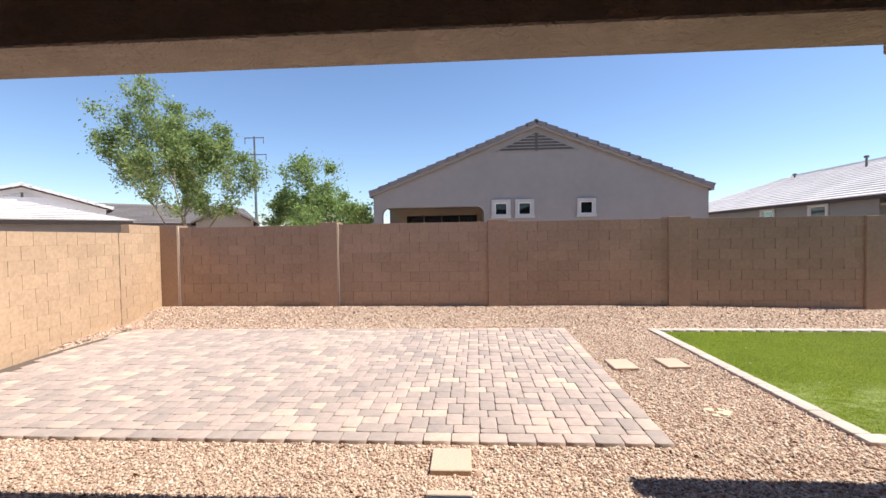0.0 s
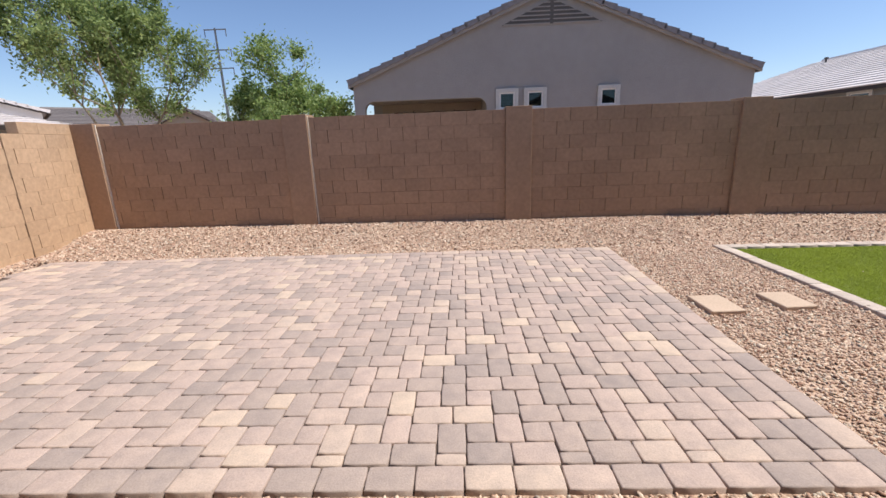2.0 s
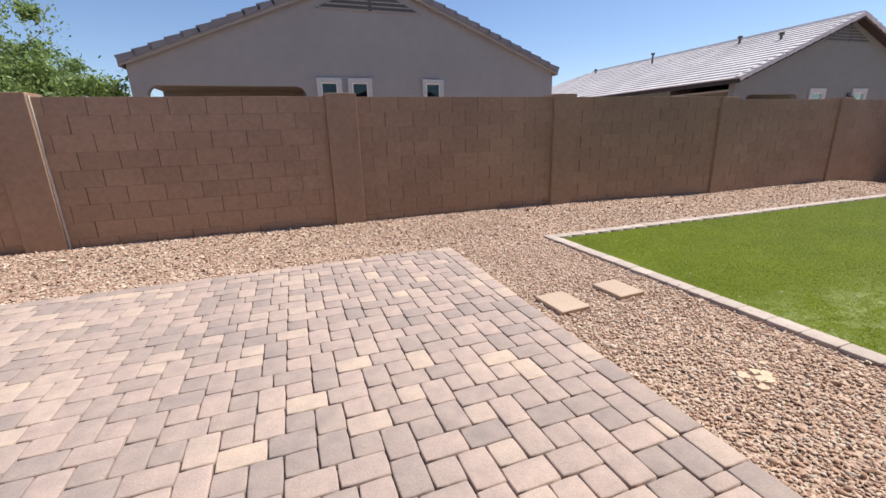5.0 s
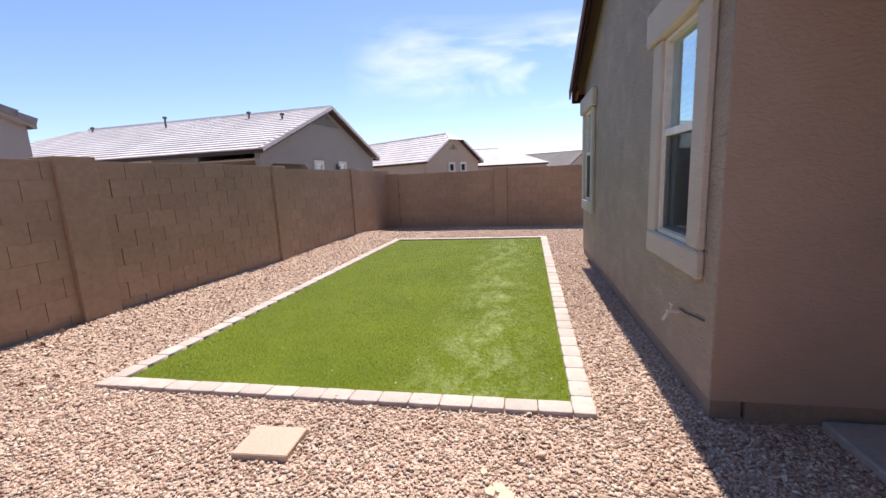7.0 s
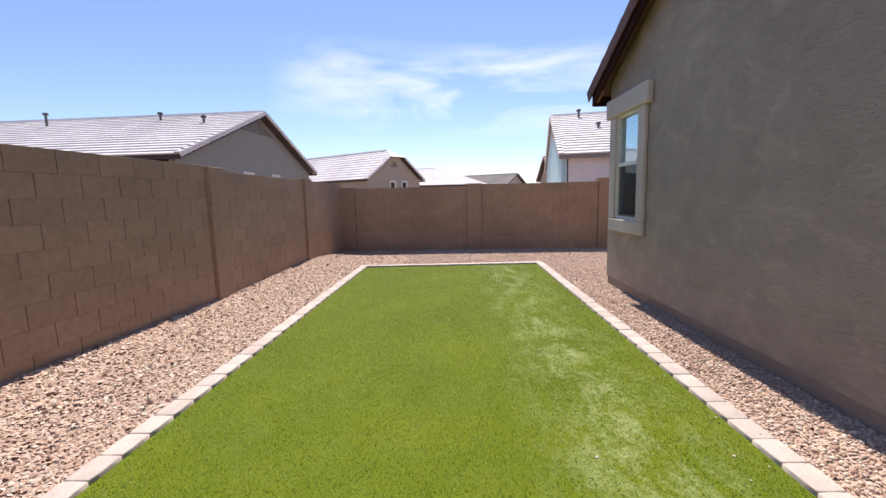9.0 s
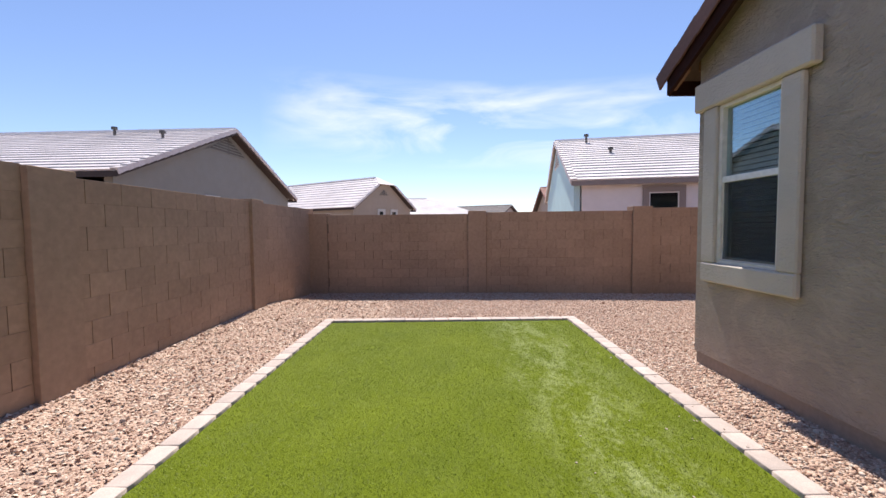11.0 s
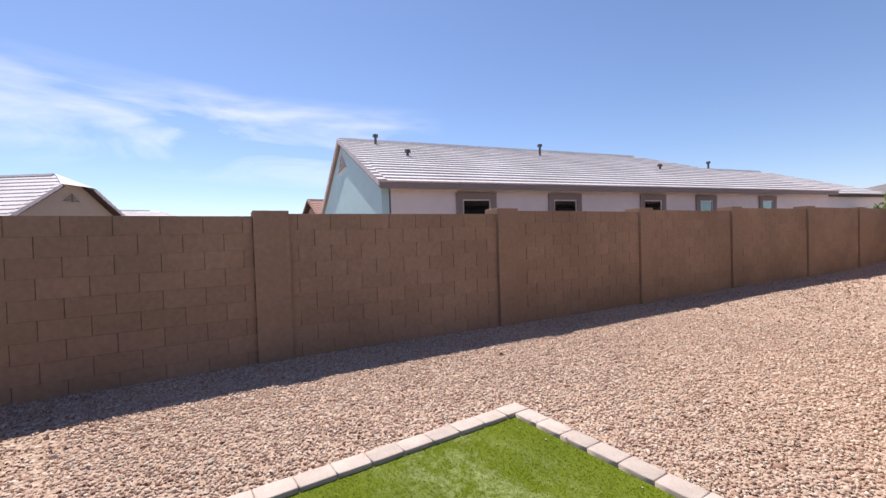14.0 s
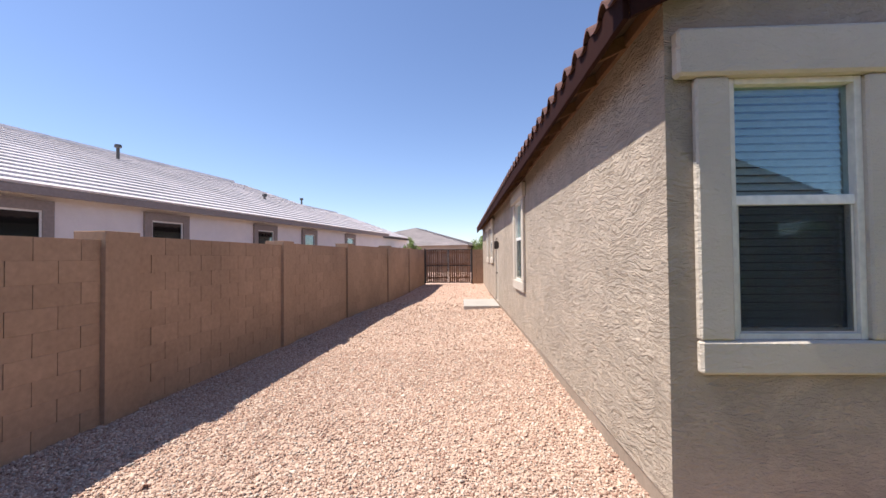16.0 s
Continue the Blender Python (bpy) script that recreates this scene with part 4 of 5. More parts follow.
def make_patch():
    """A thin crust of pale sand on the gravel."""
    rng = random.Random(31)
    t = thing("sand_patch", (2.43, 4.22, float(ground_z(2.43, 4.22))), 15, "thin patch of pale sand lying on the gravel", "sand", kind="structure")
    for _ in range(9):
        bm = bmesh.new()
        cx, cy, r = rng.uniform(-0.13, 0.17), rng.uniform(-0.07, 0.07), rng.uniform(0.03, 0.065)
        n = 9
        rim = [(cx + r * rng.uniform(0.6, 1.2) * math.cos(k * math.tau / n), cy + r * rng.uniform(0.5, 1.1) * math.sin(k * math.tau / n)) for k in range(n)]
        lo = [bm.verts.new((*p, -0.01)) for p in rim]
        hi = [bm.verts.new((cx + (p[0] - cx) * 0.75, cy + (p[1] - cy) * 0.75, 0.014 + rng.uniform(-0.002, 0.003))) for p in rim]
        bm.faces.new(hi)
        for k in range(n):
            bm.faces.new((lo[k], lo[(k + 1) % n], hi[(k + 1) % n], hi[k]))
        part("sand_crust", bm, "sandy", t)


MAT["sandy"] = rough_mat("sandy", (0.66, 0.52, 0.38), 0.95, 2, 60, 0.08, 0.002, 120)
make_patch()


def make_gravel():
    """Loose crushed stones, thicker where one walks close by."""
    rng = np.random.default_rng(11)
    ico_bm = bmesh.new()
    bmesh.ops.create_icosphere(ico_bm, subdivisions=1, radius=1.0)
    ico_v = np.array([v.co[:] for v in ico_bm.verts])
    ico_f = np.array([[v.index for v in f.verts] for f in ico_bm.faces])
    ico_bm.free()
    oct_v = np.array([(1, 0, 0), (-1, 0, 0), (0, 1, 0), (0, -1, 0), (0, 0, 1), (0, 0, -1)], float)
    oct_f = np.array([(0, 2, 4), (2, 1, 4), (1, 3, 4), (3, 0, 4)])
    ico_f = ico_f[ico_v[ico_f].mean(axis=1)[:, 2] > -0.5]

    def scatter(name, zones, V, F, size):
        P = []
        for x0, x1, y0, y1, dens in zones:
            n = int((x1 - x0) * (y1 - y0) * dens)
            P.append(np.stack([rng.uniform(x0, x1, n), rng.uniform(y0, y1, n)], -1))
        P = np.concatenate(P)
        x, y = P.T
        ok = np.ones(len(P), bool)
        for x0, x1, y0, y1 in (PAV, TURF):
            lawn_zone = x0 == TURF[0]
            top, low = (turf_far(x), turf_near(x)) if lawn_zone else (y1, y0)
            skew = 0.0 if lawn_zone else PAVE_SKEW * (y - y0)
            ok &= ~((x > x0 + skew - 0.004) & (x < x1 + skew + 0.004) & (y > low - 0.004) & (y < top + 0.004))
        for sx, sy in ((2.02, 5.57), (2.66, 5.62), (-0.01, 3.30), (-0.01, 2.78)):
            ok &= ~((abs(x - sx) < 0.145) & (abs(y - sy) < 0.165))
        yb = 9.06 - 0.0235 * (x + 6.14) - 0.02
        xe = np.interp(y, [-16.5, 1.44, 4.98, 8.6], [11.93, 13.59, 13.93, 14.1]) - 0.01
        xl = lx - LEFT_DIR[0] * (ly - y) / LEFT_DIR[1] + 0.01
        ok &= (y < yb) & (x < xe) & (x > xl)
        hx = 8.85 + 0.007 * (y - 2.87)
        ok &= ~((x < hx + 0.01) & (y < 2.915 + 0.007 * (8.84 - x)) & (x > 3.2))
        ok &= ~((x <= 3.2) & (y < 2.35))
        x, y = x[ok], y[ok]
        n = len(x)
        s = size * rng.lognormal(0, 0.28, n)
        sc = np.stack([s * rng.uniform(0.8, 1.4, n), s * rng.uniform(0.6, 1.0, n), s * rng.uniform(0.34, 0.62, n)], -1)
        q = rng.normal(size=(n, 4))
        q[:, 1:3] *= 0.26
        q /= np.linalg.norm(q, axis=1, keepdims=True)
        w_, a, b, c = q.T
        R = np.stack([1 - 2 * (b * b + c * c), 2 * (a * b - c * w_), 2 * (a * c + b * w_), 2 * (a * b + c * w_), 1 - 2 * (a * a + c * c), 2 * (b * c - a * w_), 2 * (a * c - b * w_), 2 * (b * c + a * w_), 1 - 2 * (a * a + b * b)], -1).reshape(n, 3, 3)
        pts = V[None] * (1 + rng.uniform(-0.22, 0.22, (n, len(V), 1))) * sc[:, None]
        pts = np.einsum("nij,nkj->nki", R, pts)
        pts[..., 0] += x[:, None]
        pts[..., 1] += y[:, None]
        pts[..., 2] += (ground_z(x, y) + s * 0.25)[:, None]
        faces = (F[None] + (np.arange(n) * len(V))[:, None, None]).reshape(-1, 3)
        me = bpy.data.meshes.new(name)
        v = pts.reshape(-1, 3)
        me.vertices.add(len(v))
        me.vertices.foreach_set("co", v.ravel())
        me.loops.add(faces.size)
        me.loops.foreach_set("vertex_index", faces.ravel())
        me.polygons.add(len(faces))
        me.polygons.foreach_set("loop_start", np.arange(len(faces)) * 3)
        me.polygons.foreach_set("loop_total", np.full(len(faces), 3))
        me.update()
        ob = link_mesh(name, me, "stone")
        tagged(ob, "loose pinkish tan crushed stones", "gravel", kind="stuff")

    near = [(-4.0, 3.2, 2.3, 3.6, 3000), (1.6, 3.2, 3.5, 9.0, 2700), (3.1, 9.0, 2.8, 3.6, 2500), (8.6, 13.9, -1.5, 6.5, 2300)]
    mid = [(-7, -4, 2.3, 9.1, 1200), (-7, 11, 7.3, 9.1, 1900), (11, 14.1, 6.5, 8.7, 1600), (8.6, 13.8, -7, -1.5, 1100)]
    scatter("gravel_near", near, ico_v, ico_f, 0.0102)
    scatter("gravel_mid", mid, oct_v, oct_f, 0.0128)
    scatter("gravel_far", [(8.5, 13.5, -8.8, -7, 350), (8.5, 13.5, -16.2, -8.8, 90)], oct_v, oct_f, 0.020)


make_gravel()


# ---------------------------------------------------------------- neighbours
def tiled_slope(vs, fs, p_eave_a, p_eave_b, p_top_a, p_top_b, course=0.36, lift=0.045):
    """Courses of flat tile between an eave line and a top line, each course a step."""
    ea, eb, ta, tb = map(Vector, (p_eave_a, p_eave_b, p_top_a, p_top_b))
    n = max(1, round((ta - ea).length / course))
    nrm = (eb - ea).cross(ta - ea).normalized()
    if nrm.z < 0:
        nrm = -nrm
    o = len(vs)
    rows = [(0, 0.0), (0, lift)]
    for k in range(1, n + 1):
        rows += [(k / n, 0.006), (k / n, lift)] if k < n else [(1, 0.006)]
    for f, h in rows:
        vs += [tuple(ea.lerp(ta, f) + nrm * h), tuple(eb.lerp(tb, f) + nrm * h)]
    fs += [(o + 2 * k, o + 2 * k + 1, o + 2 * k + 3, o + 2 * k + 2) for k in range(len(rows) - 1)]


def piece_mesh(name, bm, mat):
    me = bpy.data.meshes.new(name)
    bmesh.ops.recalc_face_normals(bm, faces=bm.faces)
    bm.to_mesh(me)
    bm.free()
    me.materials.append(MAT[mat])
    return me


def cut_hip(bm, ridge, rake, clip, lift):
    """Cuts the tip of a gable back to a small hip that starts clip[0] under the ridge and meets it clip[1] further in."""
    dz, dy = clip
    bmesh.ops.bisect_plane(bm, geom=bm.verts[:] + bm.edges[:] + bm.faces[:], plane_co=(0, -rake, ridge - dz + lift), plane_no=(0, -dz, dy), clear_outer=True)
    rim = [e for e in bm.edges if e.is_boundary]
    if lift < 0 and rim:
        bmesh.ops.holes_fill(bm, edges=rim)


def neighbour(name, x, y, yaw, half, eave, ridge, length, wall, tile, trim, label, windows=(), side_windows=(), hip=0.0, out=0.3, rake=0.35, vent=True,
              porch=None, ridge_back=None, fascia="n_fascia", front=None, pipes=(), tilt=0.0, base=0.0, clip=None, lamp=None):
    """A gabled house: its gable faces local -y, the ridge runs along +y. half: to the tip of the eave."""
    t = thing(name, (x, y, base), yaw, label, "house")
    t.matrix_world = pose(x, y, base, 0, 0, yaw) @ pose(0, 0, 0, tilt)
    wallh = half - out
    pitch = (ridge - eave) / half
    zt = eave + out * pitch
    hb = length - hip
    bm = bmesh.new()
    gz = ridge - 0.10
    if porch:
        px0, px1, pz, pd = porch
        bm_box(bm, -wallh, px0, 0.0, 0.25, -0.2, zt - 0.1)
        bm_box(bm, px1, wallh, 0.0, 0.25, -0.2, zt - 0.1)
        bm_box(bm, px0, px1, 0.0, 0.25, pz, zt - 0.1)
        part("porch_wall", box(-wallh, wallh - 0.21, pd, pd + 0.2, -0.2, zt - 0.1), wall, t)
        part("porch_side", box(px1, px1 + 0.2, 0.25, pd, -0.2, zt - 0.1), wall, t)
    else:
        bm_box(bm, -wallh, wallh, 0.0, 0.2, -0.2, zt - 0.1)
    bm_prism(bm, [(-wallh, zt - 0.1), (wallh, zt - 0.1), (wallh, zt - 0.06), (0, gz), (-wallh, zt - 0.06)], "y", 0.0, 0.25)
    bmesh.ops.recalc_face_normals(bm, faces=bm.faces)
    if clip:
        cut_hip(bm, ridge, rake, clip, -0.12)
    part("front_wall", bm, front or wall, t)
    part("side_wall", box(-wallh, -wallh + 0.2, pd + 0.2 if porch else 0.25, length, -0.2, zt - 0.1), wall, t)
    part("side_wall", box(wallh - 0.2, wallh, 0.25, length, -0.2, zt - 0.1), wall, t)
    part("back_wall", box(-wallh + 0.2, wallh - 0.2, length - 0.2, length, -0.2, zt - 0.1), wall, t)
    if porch:
        part("porch_lining", box(px0 + 0.02, px1 - 0.02, pd - 0.03, pd - 0.002, 0.0, pz + 0.2), "n_tan", t)
        part("porch_ceiling", box(-wallh + 0.01, px1 - 0.01, 0.26, pd - 0.04, pz + 0.12, pz + 0.2), "n_tan", t)
        for k in range(4):
            xa = px0 + 0.45 + k * 0.76
            part("porch_pane", box(xa, xa + 0.70, pd - 0.045, pd - 0.032, 0.3, pz - 0.16), "glass_far", t)
            part("porch_pane_backing", box(xa, xa + 0.70, pd - 0.0315, pd - 0.0305, 0.3, pz - 0.16), "unlit_inside", t)
            part("porch_frame", box(xa + 0.70, xa + 0.745, pd - 0.06, pd - 0.031, 0.3, pz - 0.12), "n_fascia", t)
        for sx, ex in ((px0, 1), (px1, -1)):
            bm = bmesh.new()
            pts = [(sx, pz), (sx + ex * 0.28, pz)] + [(sx + ex * (0.28 - 0.28 * math.sin(a)), pz - 0.28 + 0.28 * math.cos(a)) for a in np.linspace(0.2, math.pi / 2, 6)]
            bm_prism(bm, pts, "y", 0.002, 0.248)
            bmesh.ops.recalc_face_normals(bm, faces=bm.faces)
            part("porch_haunch", bm, wall, t)
    vs, fs = [], []
    b = ridge_back if ridge_back is not None else ridge
    for s in (-1, 1):
        tiled_slope(vs, fs, (s * half, -rake, eave), (s * half, length + (out if hip else rake), eave), (0, -rake, ridge), (0, hb if hip else length + rake, b))
    if hip:
        tiled_slope(vs, fs, (-half, length + out, eave), (half, length + out, eave), (0, hb, b), (0, hb, b))
    me = bpy.data.meshes.new("roof")
    me.from_pydata(vs, [], fs)
    if clip:
        bm = bmesh.new()
        bm.from_mesh(me)
        cut_hip(bm, ridge, rake, clip, 0.05)
        dz, dy = clip
        hw = half * dz / (ridge - eave) + 0.04
        q = [bm.verts.new(p) for p in ((-hw, -rake - 0.05, ridge - dz + 0.05), (hw, -rake - 0.05, ridge - dz + 0.05), (0, -rake + dy, ridge + 0.08))]
        bm.faces.new(q)
        bm.to_mesh(me)
        bm.free()
    roof = link_mesh("roof", me, tile, t)
    bm = bmesh.new()
    for s in (-1, 1):
        bm_prism(bm, [(s * half, eave - 0.16), (0, ridge - 0.18), (0, ridge - 0.005), (s * half, eave + 0.0)], "y", -rake - 0.03, -rake + 0.01)
        bm_box(bm, min(s * half, s * (half - 0.04)), max(s * half, s * (half - 0.04)), -rake, length + 0.2, eave - 0.16, eave - 0.01)
    bm_prism(bm, [(-half + 0.04, eave - 0.02), (0, ridge - 0.04), (half - 0.04, eave - 0.02), (wallh - 0.1, zt - 0.12), (0, gz - 0.02), (-wallh + 0.1, zt - 0.12)], "y", -rake + 0.012, -0.002)
    bmesh.ops.recalc_face_normals(bm, faces=bm.faces)
    if clip:
        cut_hip(bm, ridge, rake, clip, -0.02)
    part("fascia", bm, fascia, t)
    # rake tiles and ridge tiles, overlapping
    sl = math.hypot(half, ridge - eave)
    n = int(sl / 0.36)
    step = sl / n
    rk = piece_mesh("rake_tile", bm_prism(bmesh.new(), [(0, 0.075), (step * 1.12, 0.03), (step * 1.12, -0.07), (0, -0.10)], "y", -rake - 0.07, -rake + 0.15), tile)
    ang = math.atan2(ridge - eave, half)
    for s in (-1, 1):
        for k in range(n):
            f = k / n
            if clip and (ridge - eave) * (1 - f) < clip[0] + 0.1:
                continue
            ob = new("rake_tile", rk)
            ob.parent = roof
            ob.matrix_basis = Matrix.Translation((s * half * (1 - f), 0, eave + (ridge - eave) * f)) @ Euler((0, 0, 0 if s < 0 else math.pi)).to_matrix().to_4x4() @ Matrix.Translation((0, 0 if s < 0 else 2 * rake - 0.08, 0)) @ Euler((0, -ang, 0)).to_matrix().to_4x4()
    if b == ridge:
        rd = piece_mesh("ridge_tile", bm_prism(bmesh.new(), [(-0.13, -0.02), (-0.05, 0.09), (0.05, 0.09), (0.13, -0.02)], "y", 0, 0.42), tile)
        for k in range(math.ceil(clip[1] / 0.4) if clip else 0, int(hb / 0.4)):
            ob = new("ridge_tile", rd)
            ob.parent = roof
            ob.matrix_basis = Matrix.Translation((0, -rake + k * 0.4, ridge + 0.004 * (k % 2)))
    if vent:
        vw, vz0, vz1 = vent if isinstance(vent, tuple) else (1.35, ridge - 0.95, ridge - 0.30)
        bm = bmesh.new()
        m = 6
        for k in range(m):
            z = vz0 + (vz1 - vz0) * k / m
            wv_ = vw * (1 - (z + 0.03 - vz0) / (vz1 - vz0 + 0.05))
            for s in (-1, 1):
                xa, xb = sorted((s * 0.05, s * max(wv_, 0.08)))
                bm_box(bm, xa, xb, -0.04, -0.017, z, z + 0.028)
        part("vent_slats", bm, wall, t)
        part("gable_vent", prism([(-vw, vz0), (vw, vz0), (0, vz1)], "y", -0.016, -0.0125), "vent", t, "dark louvred triangular gable vent")
        bm = prism([(-vw - 0.09, vz0 - 0.03), (vw + 0.09, vz0 - 0.03), (0, vz1 + 0.10)], "y", -0.012, -0.001)
        part("vent_frame", bm, wall, t)
    for k, (wx, wz, ww, wh, tw, gm) in enumerate(windows):
        add_far_window(t, (wx, 0.0), 0, wz, ww, wh, tw, trim)
    for k, (wy, wz, ww, wh, tw, sgn) in enumerate(side_windows):
        add_far_window(t, (sgn * wallh, wy), 90 * sgn, wz, ww, wh, tw, trim)
    if lamp:
        bm = box(lamp[0] - 0.04, lamp[0] + 0.04, -0.05, -0.001, lamp[1] + 0.05, lamp[1] + 0.25, 0.004)
        bm_prism(bm, [(lamp[0] - 0.13, lamp[1] - 0.16), (lamp[0] + 0.13, lamp[1] - 0.16), (lamp[0] + 0.07, lamp[1] + 0.12), (lamp[0] - 0.07, lamp[1] + 0.12)], "y", -0.20, -0.052)
        bmesh.ops.recalc_face_normals(bm, faces=bm.faces)
        part("wall_lantern", bm, "vent", t, "dark wall lantern beside the window")
    for px, py, ph in pipes:
        zr = ridge - abs(px) * pitch
        bm = bmesh.new()
        tube(bm, (px, py, zr - 0.1), (px, py, zr + ph), 0.05, 0.05)
        tube(bm, (px, py, zr + ph), (px, py, zr + ph + 0.10), 0.11, 0.10)
        part("roof_pipe", bm, "vent", t)
    return t


def add_far_window(t, at, yaw, z, w, h, tw, trim):
    """A trimmed window on a neighbour's wall; local -y is outwards. z: the middle of the pane."""
    bm = bmesh.new()
    for s in (-1, 1):
        xa, xb = sorted((s * w / 2, s * (w / 2 + tw)))
        bm_box(bm, xa, xb, -0.06, -0.001, z - h / 2, z + h / 2)
    bm_box(bm, -w / 2 - tw, w / 2 + tw, -0.065, -0.001, z + h / 2, z + h / 2 + tw)
    bm_box(bm, -w / 2 - tw - 0.02, w / 2 + tw + 0.02, -0.075, -0.001, z - h / 2 - tw, z - h / 2)
    win = part("window", bm, trim, t, loc=(at[0], at[1], 0), yaw=yaw)
    bm = bmesh.new()
    f = 0.035
    for s in (-1, 1):
        xa, xb = sorted((s * w / 2, s * (w / 2 - f)))
        bm_box(bm, xa, xb, -0.03, -0.002, z - h / 2, z + h / 2)
    bm_box(bm, -w / 2 + f, w / 2 - f, -0.03, -0.002, z + h / 2 - f, z + h / 2)
    bm_box(bm, -w / 2 + f, w / 2 - f, -0.03, -0.002, z - h / 2, z - h / 2 + f)
    part("frame", bm, "vinyl_white", win)
    part("pane", box(-w / 2 + f, w / 2 - f, -0.012, -0.006, z - h / 2 + f, z + h / 2 - f), "glass_far", win)
    part("blind", box(-w / 2 + f, w / 2 - f, -0.005, -0.002, z - h / 2 + f, z + h / 2 - f), "blind", win)


neighbour("neighbour_house", 2.615, 15.204, -0.65, 5.955, 3.342, 5.697, 18, "n_grey", "n_tile_slate", "n_trim_white",
          "grey stucco gabled house with a brown-grey tile roof",
          windows=[(-1.25, 2.68, 0.44, 0.44, 0.11, 0), (-0.42, 2.68, 0.44, 0.44, 0.11, 0), (1.72, 2.68, 0.44, 0.44, 0.10, 0)],
          out=0.12, rake=0.10, fascia="n_grey", vent=(1.42, 4.70, 5.34), porch=(-5.53, -1.85, 2.80, 3.0), base=-0.11)
neighbour("neighbour_house", 21.522, 14.079, -3.24, 5.889, 2.975, 5.35, 22, "n_sage", "n_tile", "n_trim_white",
          "grey-green stucco house with a long pale grey tile roof",
          porch=(-5.0, -2.2, 2.45, 3.0), windows=[(-1.2, 2.25, 0.6, 0.5, 0.16, 0), (1.3, 2.25, 0.6, 0.5, 0.16, 0)],
          side_windows=[(6.0, 2.3, 0.9, 0.9, 0.15, -1), (9.5, 2.3, 0.9, 0.9, 0.15, -1)], hip=5.5, pipes=[(-1.2, 9, 0.5), (-0.8, 4, 0.25), (-1.6, 1.5, 0.2), (-0.6, 15, 0.2)], lamp=(0.66, 2.25))
neighbour("neighbour_house", 35.65, 9.74, -34.6, 3.4, 2.78, 5.10, 18, "n_tan", "n_tile", "n_trim_white",
          "tan stucco house with a pale grey tile roof", windows=[(-0.3, 2.3, 0.5, 0.6, 0.15, 0), (1.1, 2.3, 0.5, 0.6, 0.15, 0)], vent=(0.5, 3.75, 4.2), clip=(0.62, 1.1))
neighbour("neighbour_house", 24.005, 0.12, 169.7, 5.955, 2.862, 5.278, 21, "n_white", "n_tile", "n_trim_taupe",
          "white stucco house, gable end tinted by sky light, pale tile roof", rake=0.08, front="n_skylit", fascia="n_trim_taupe",
          side_windows=[(2.78, 2.14, 0.9, 0.62, 0.19, 1), (5.94, 2.14, 0.9, 0.62, 0.19, 1), (9.8, 2.14, 0.85, 0.62, 0.19, 1), (12.6, 2.14, 0.75, 0.62, 0.19, 1), (16.4, 2.14, 0.75, 0.62, 0.19, 1)],
          hip=5.5, vent=(0.9, 4.1, 4.8), pipes=[(1.0, 8.5, 0.4), (2.6, 1.8, 0.15), (0.6, 1.2, 0.3), (2.9, 13.6, 0.15)], tilt=0.3)
neighbour("neighbour_house", 20.44, -16.37, 169.7, 4.2, 2.92, 4.68, 12.5, "n_white", "n_tile", "n_trim_taupe",
          "rear wing of a white stucco house with a tile roof", side_windows=[(2.1, 2.35, 1.3, 0.12, 0.06, 1)], hip=3.8, out=0.28, vent=False,
          pipes=[(0.7, 2.4, 0.5)], tilt=0.3, base=0.09)
neighbour("neighbour_house", 14.6, -50.7, -12.0, 8.5, 2.75, 5.2, 13, "n_tan", "n_tile_mid", "n_trim_white",
          "grey stucco house with a broad low tile roof beyond the gate", hip=8.0, vent=False)
neighbour("neighbour_house", 54.0, 14.0, 180, 5.5, 2.6, 4.7, 12.5, "n_tan", "n_tile", "n_trim_white",
          "distant tan house with a pale hipped tile roof", hip=5.0, vent=False)
neighbour("neighbour_house", 62.0, -4.0, -30, 5.0, 2.3, 4.25, 20, "n_grey", "n_tile_dark", "n_trim_white",
          "distant grey house with a brown tile roof", vent=False)
neighbour("neighbour_house", -22.3, 20.2, 47.0, 3.6, 3.5, 4.6, 12, "n_white", "n_tile", "n_trim_white",
          "pale stucco house with a gabled white-grey tile roof", vent=(0.7, 3.95, 4.2))
neighbour("neighbour_house", -26.9, 10.1, -45.4, 4.0, 2.5, 3.45, 14, "n_grey", "n_tile", "n_trim_white",
          "low grey stucco wing with a white-grey tile roof", side_windows=[(9.5, 2.1, 0.7, 0.3, 0.08, 1)], hip=3.2, vent=False)
neighbour("neighbour_house", -35.0, 23.5, -46.0, 5.0, 2.9, 4.5, 20, "n_grey", "n_tile_dark", "n_trim_white",
          "distant house with a long brown-grey tile roof", vent=False)
neighbour("neighbour_house", -17.8, 30.4, 31.0, 2.2, 2.95, 4.1, 9, "n_tan", "n_tile_dark", "n_trim_white",
          "distant cream gabled house with a brown tile roof", vent=(0.3, 3.45, 3.6))


neighbour("neighbour_house", 41.0, -3.6, 177.0, 4.0, 2.7, 4.7, 14, "n_tan", "n_tile_red", "n_trim_white",
          "distant tan house with a red-brown tile roof", vent=False)


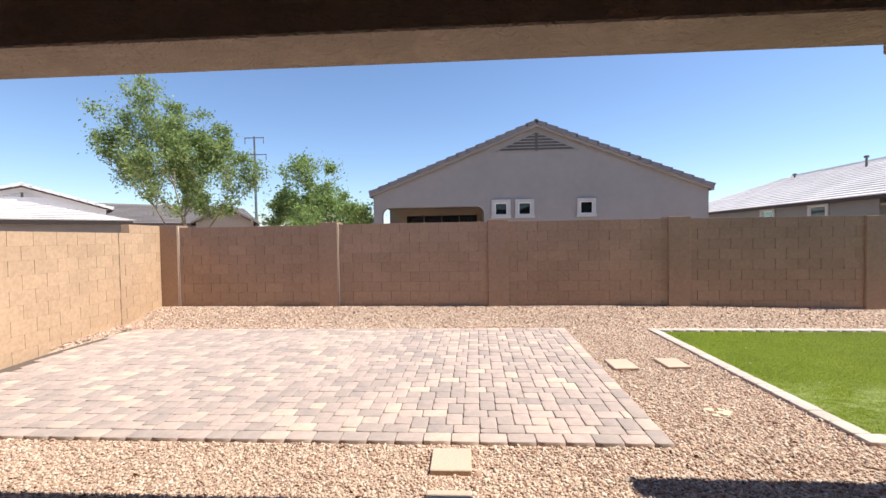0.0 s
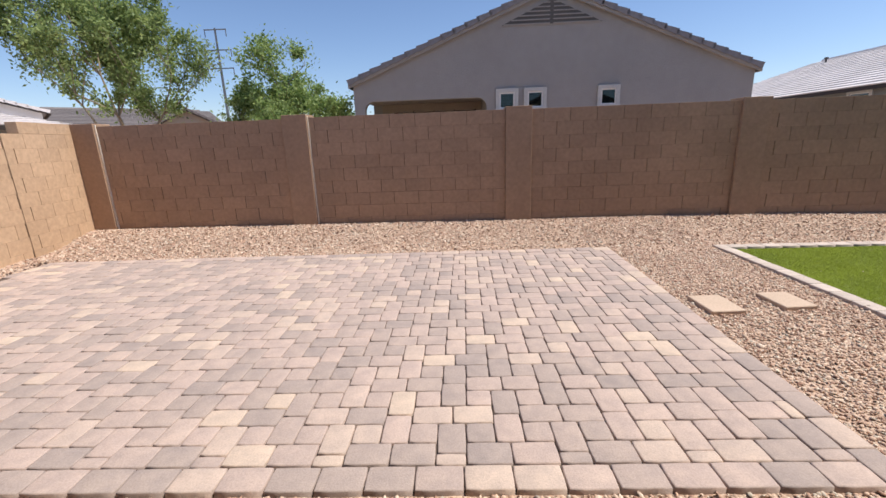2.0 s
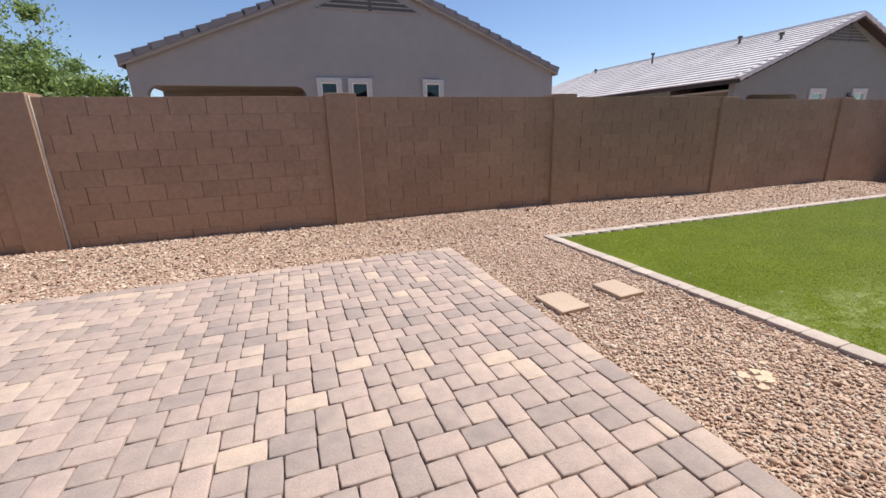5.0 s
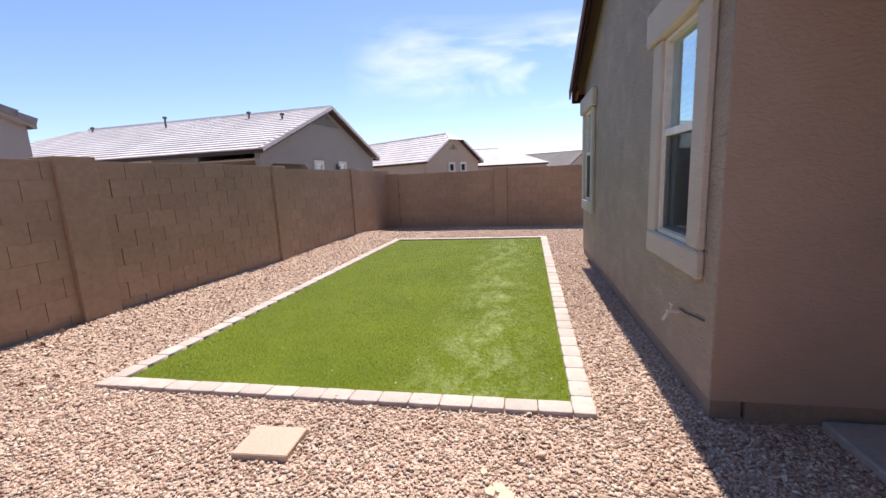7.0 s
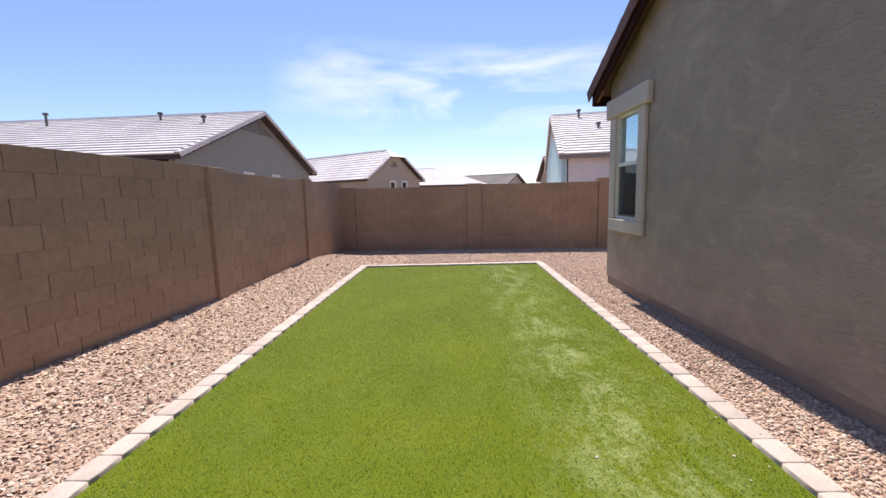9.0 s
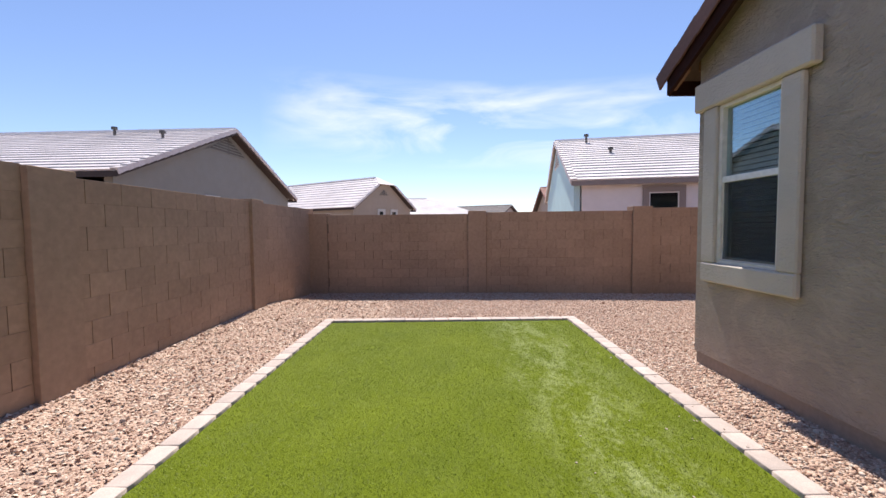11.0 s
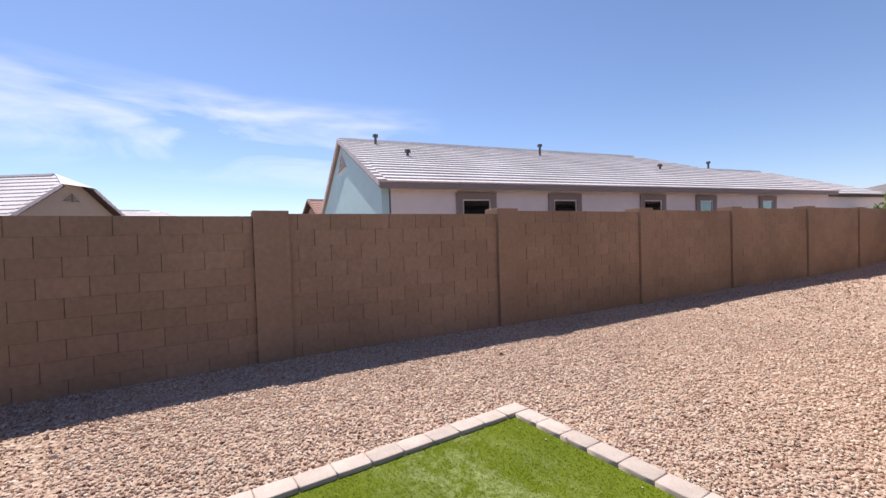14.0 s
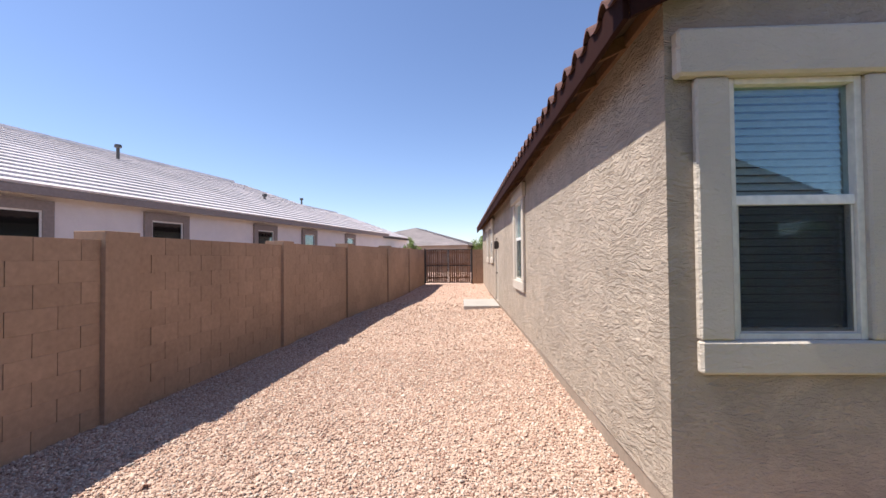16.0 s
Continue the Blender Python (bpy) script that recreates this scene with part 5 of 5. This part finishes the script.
def make_pylon():
    t = thing("power_pylon", (-55.0, 107.0, 0), 0, "tall grey steel power pole with crossarms", "power pole")
    bm = bmesh.new()
    tube(bm, (0, 0, 0), (0, 0, 28.6), 0.42, 0.2, 8)
    part("pole", bm, "pylon", t)
    for z, w in ((28.0, 2.6), (23.6, 3.2), (19.6, 3.2)):
        bm = bmesh.new()
        tube(bm, (-w, 0, z + 0.25), (w, 0, z + 0.25), 0.14, 0.14, 6)
        arm = part("crossarm", bm, "pylon", t)
        for sx in (-1, 1):
            bm = bmesh.new()
            tube(bm, (sx * w * 0.96, 0, z + 0.2), (sx * w * 0.96, 0, z - 1.3), 0.10, 0.12, 6)
            part("insulator", bm, "pylon", arm)


make_pylon()

# ---------------------------------------------------------------- trees
def make_tree(name, loc, height, crown_r, trunk_h, seed, leafmat, n_leaf, label, leaf=0.06, lean=0.0):
    rng = random.Random(seed)
    t = thing(name, loc, 0, label, "tree")
    bm = bmesh.new()
    tips = []

    def limb(p, d, length, r, depth):
        q = p
        steps = 3
        for k in range(steps):
            d2 = (d + Vector((rng.uniform(-1, 1), rng.uniform(-1, 1), rng.uniform(-0.4, 0.6))) * 0.22).normalized()
            n = q + d2 * length / steps
            tube(bm, q, n, r * (1 - k / steps * 0.45), r * (1 - (k + 1) / steps * 0.45), 6)
            if depth >= 2:
                tips.append((n, d2))
            q, d = n, d2
        if depth < 4:
            for _ in range(3 if depth < 3 else 2):
                a = rng.uniform(0, math.tau)
                side = Vector((math.cos(a), math.sin(a), rng.uniform(-0.15, 0.7)))
                limb(q, (d * 0.7 + side * 0.75).normalized(), length * rng.uniform(0.6, 0.8), r * 0.5, depth + 1)
        else:
            tips.append((q, d))

    top = Vector((0.1, 0, trunk_h))
    tube(bm, (0, 0, -0.2), top, 0.11, 0.085, 10)
    for k in range(5):
        a = k * math.tau / 5 + rng.uniform(-0.4, 0.4)
        up = rng.uniform(0.15, 1.5)
        limb(top, Vector((math.cos(a), math.sin(a), up)).normalized(), (height - trunk_h) * 0.36, 0.055, 1)
    limb(top, Vector((0.05, 0, 1)), (height - trunk_h) * 0.42, 0.06, 1)
    zs = [p.z for p, _ in tips]
    rs = [math.hypot(p.x, p.y) for p, _ in tips]
    kz = (height - trunk_h) / (max(zs) - trunk_h)
    kr = crown_r / sorted(rs)[int(len(rs) * 0.95)]
    for v in bm.verts:
        if v.co.z > trunk_h:
            v.co.z = trunk_h + (v.co.z - trunk_h) * kz
            v.co.x = v.co.x * kr - lean * (v.co.z - trunk_h)
            v.co.y *= kr
    part("trunk", bm, "bark", t)
    g = np.random.default_rng(seed)
    c = np.array([(p.x * kr - lean * (p.z - trunk_h), p.y * kr, trunk_h + (p.z - trunk_h) * kz) for p, _ in tips])
    # sprays of leaves: some twigs bear many, some few, each spray drawn out its own way and hanging a little
    mid = trunk_h + (height - trunk_h) * 0.42
    inside = (c[:, 0] + lean * (mid - trunk_h)) ** 2 / crown_r ** 2 + c[:, 1] ** 2 / crown_r ** 2 + ((c[:, 2] - mid) / ((height - trunk_h) * 0.62)) ** 2
    weight = g.gamma(0.95, 1.0, len(c)) * np.exp(-1.0 * inside ** 2)
    pick = g.choice(len(c), n_leaf, p=weight / weight.sum())
    axis = g.normal(size=(len(c), 3)) * np.array([1.0, 1.0, 0.55])
    axis /= np.linalg.norm(axis, axis=1, keepdims=True)
    size = g.uniform(0.06, 0.13, len(c)) * crown_r / 2.2
    spread = g.normal(0, 1, (n_leaf, 3)) * size[pick][:, None]
    spread += axis[pick] * (g.normal(0, 1, n_leaf) * size[pick] * 1.6)[:, None]
    P = c[pick] + spread
    u = g.normal(size=(n_leaf, 3)) + np.array([0, 0, -0.3])
    u /= np.linalg.norm(u, axis=1, keepdims=True)
    w = np.cross(u, g.normal(size=(n_leaf, 3)))
    w /= np.linalg.norm(w, axis=1, keepdims=True)
    L = (leaf * g.uniform(0.6, 1.3, n_leaf))[:, None]
    quad = np.stack([P - u * L, P - w * L * 0.45, P + u * L, P + w * L * 0.45], 1).reshape(-1, 3)
    f = np.arange(n_leaf * 4).reshape(-1, 4)
    me = bpy.data.meshes.new("crown")
    me.from_pydata(quad.tolist(), [], f.tolist())
    ob = link_mesh("crown", me, leafmat, t)
    ob["kind"] = "stuff"
    return t


make_tree("tree", (-9.1, 13.6, 0), 6.85, 2.3, 1.1, 5, "leaf", 38000, "airy green desert tree with a pale trunk behind the block wall", leaf=0.052, lean=0.06)
make_tree("tree", (-5.95, 16.4, 0), 4.95, 2.5, 0.8, 9, "leaf_dark", 27000, "broad green tree behind the block wall beside the grey house", leaf=0.06)
make_tree("tree", (13.6, -24.0, 0), 2.9, 0.9, 0.8, 21, "leaf_dark", 5000, "small dark green tree beyond the wooden gate")
make_tree("tree", (7.6, -38.0, 0), 4.2, 1.6, 1.0, 22, "leaf_dark", 7000, "green tree beyond the end of the side yard")

# ---------------------------------------------------------------- small pieces of walls and paving
rng = random.Random(7)
for t, x, z, w, mat in PENDING_BLOCKS:
    ob = new("block", block_mesh(w, 0.203, mat))
    ob.parent = t
    ob.matrix_basis = Matrix.Translation((x, rng.uniform(-0.0012, 0.0012), z))

PAVERS.sort(key=lambda p: p[1])
per_strip = math.ceil(len(PAVERS) / 4)
for k in range(4):
    strip = thing(f"pavement_strip_{k + 1}", (0, 0, 0), 0, "pinkish grey concrete paver patio in gravel", "pavement", kind="structure")
    for x, y, w, d in PAVERS[k * per_strip:(k + 1) * per_strip]:
        ob = new("paver", paver_mesh(w, d, rng.randrange(3)))
        ob.parent = strip
        ob.matrix_basis = pose(x + PAVE_SKEW * (y - PAV[2]), y, 0.012 + rng.uniform(-0.0025, 0.0025), rng.uniform(-0.3, 0.3), rng.uniform(-0.3, 0.3), rng.uniform(-0.4, 0.4))

BW = 0.15
n = round((tx1 - tx0 - BW) / 0.222)
st = (tx1 - tx0 - BW) / n
edge = []
for k in range(n):
    xa = tx0 + st * (k + 0.5)
    edge.append((xa, turf_near(xa) + BW / 2, st, BW, -0.72))
    edge.append((xa + BW, turf_far(xa + BW) - BW / 2, st, BW, -1.32))
for s_, xc in ((0, tx0 + BW / 2), (1, tx1 - BW / 2)):
    lo, hi = turf_near(xc) + (0 if s_ else BW), turf_far(xc) - (BW if s_ else 0)
    n = round((hi - lo) / 0.222)
    edge += [(xc, lo + (hi - lo) / n * (k + 0.5), BW, (hi - lo) / n, 0.0) for k in range(n)]
for x, y, w, d, slant in edge:
    ob = new("border_paver", paver_mesh(w + 0.002, d + 0.002, rng.randrange(3), "border_paver"))
    ob.parent = lawn
    ob.matrix_basis = pose(x, y, 0.012 + rng.uniform(-0.002, 0.002), rng.uniform(-0.4, 0.4), rng.uniform(-0.4, 0.4), slant + rng.uniform(-0.4, 0.4))
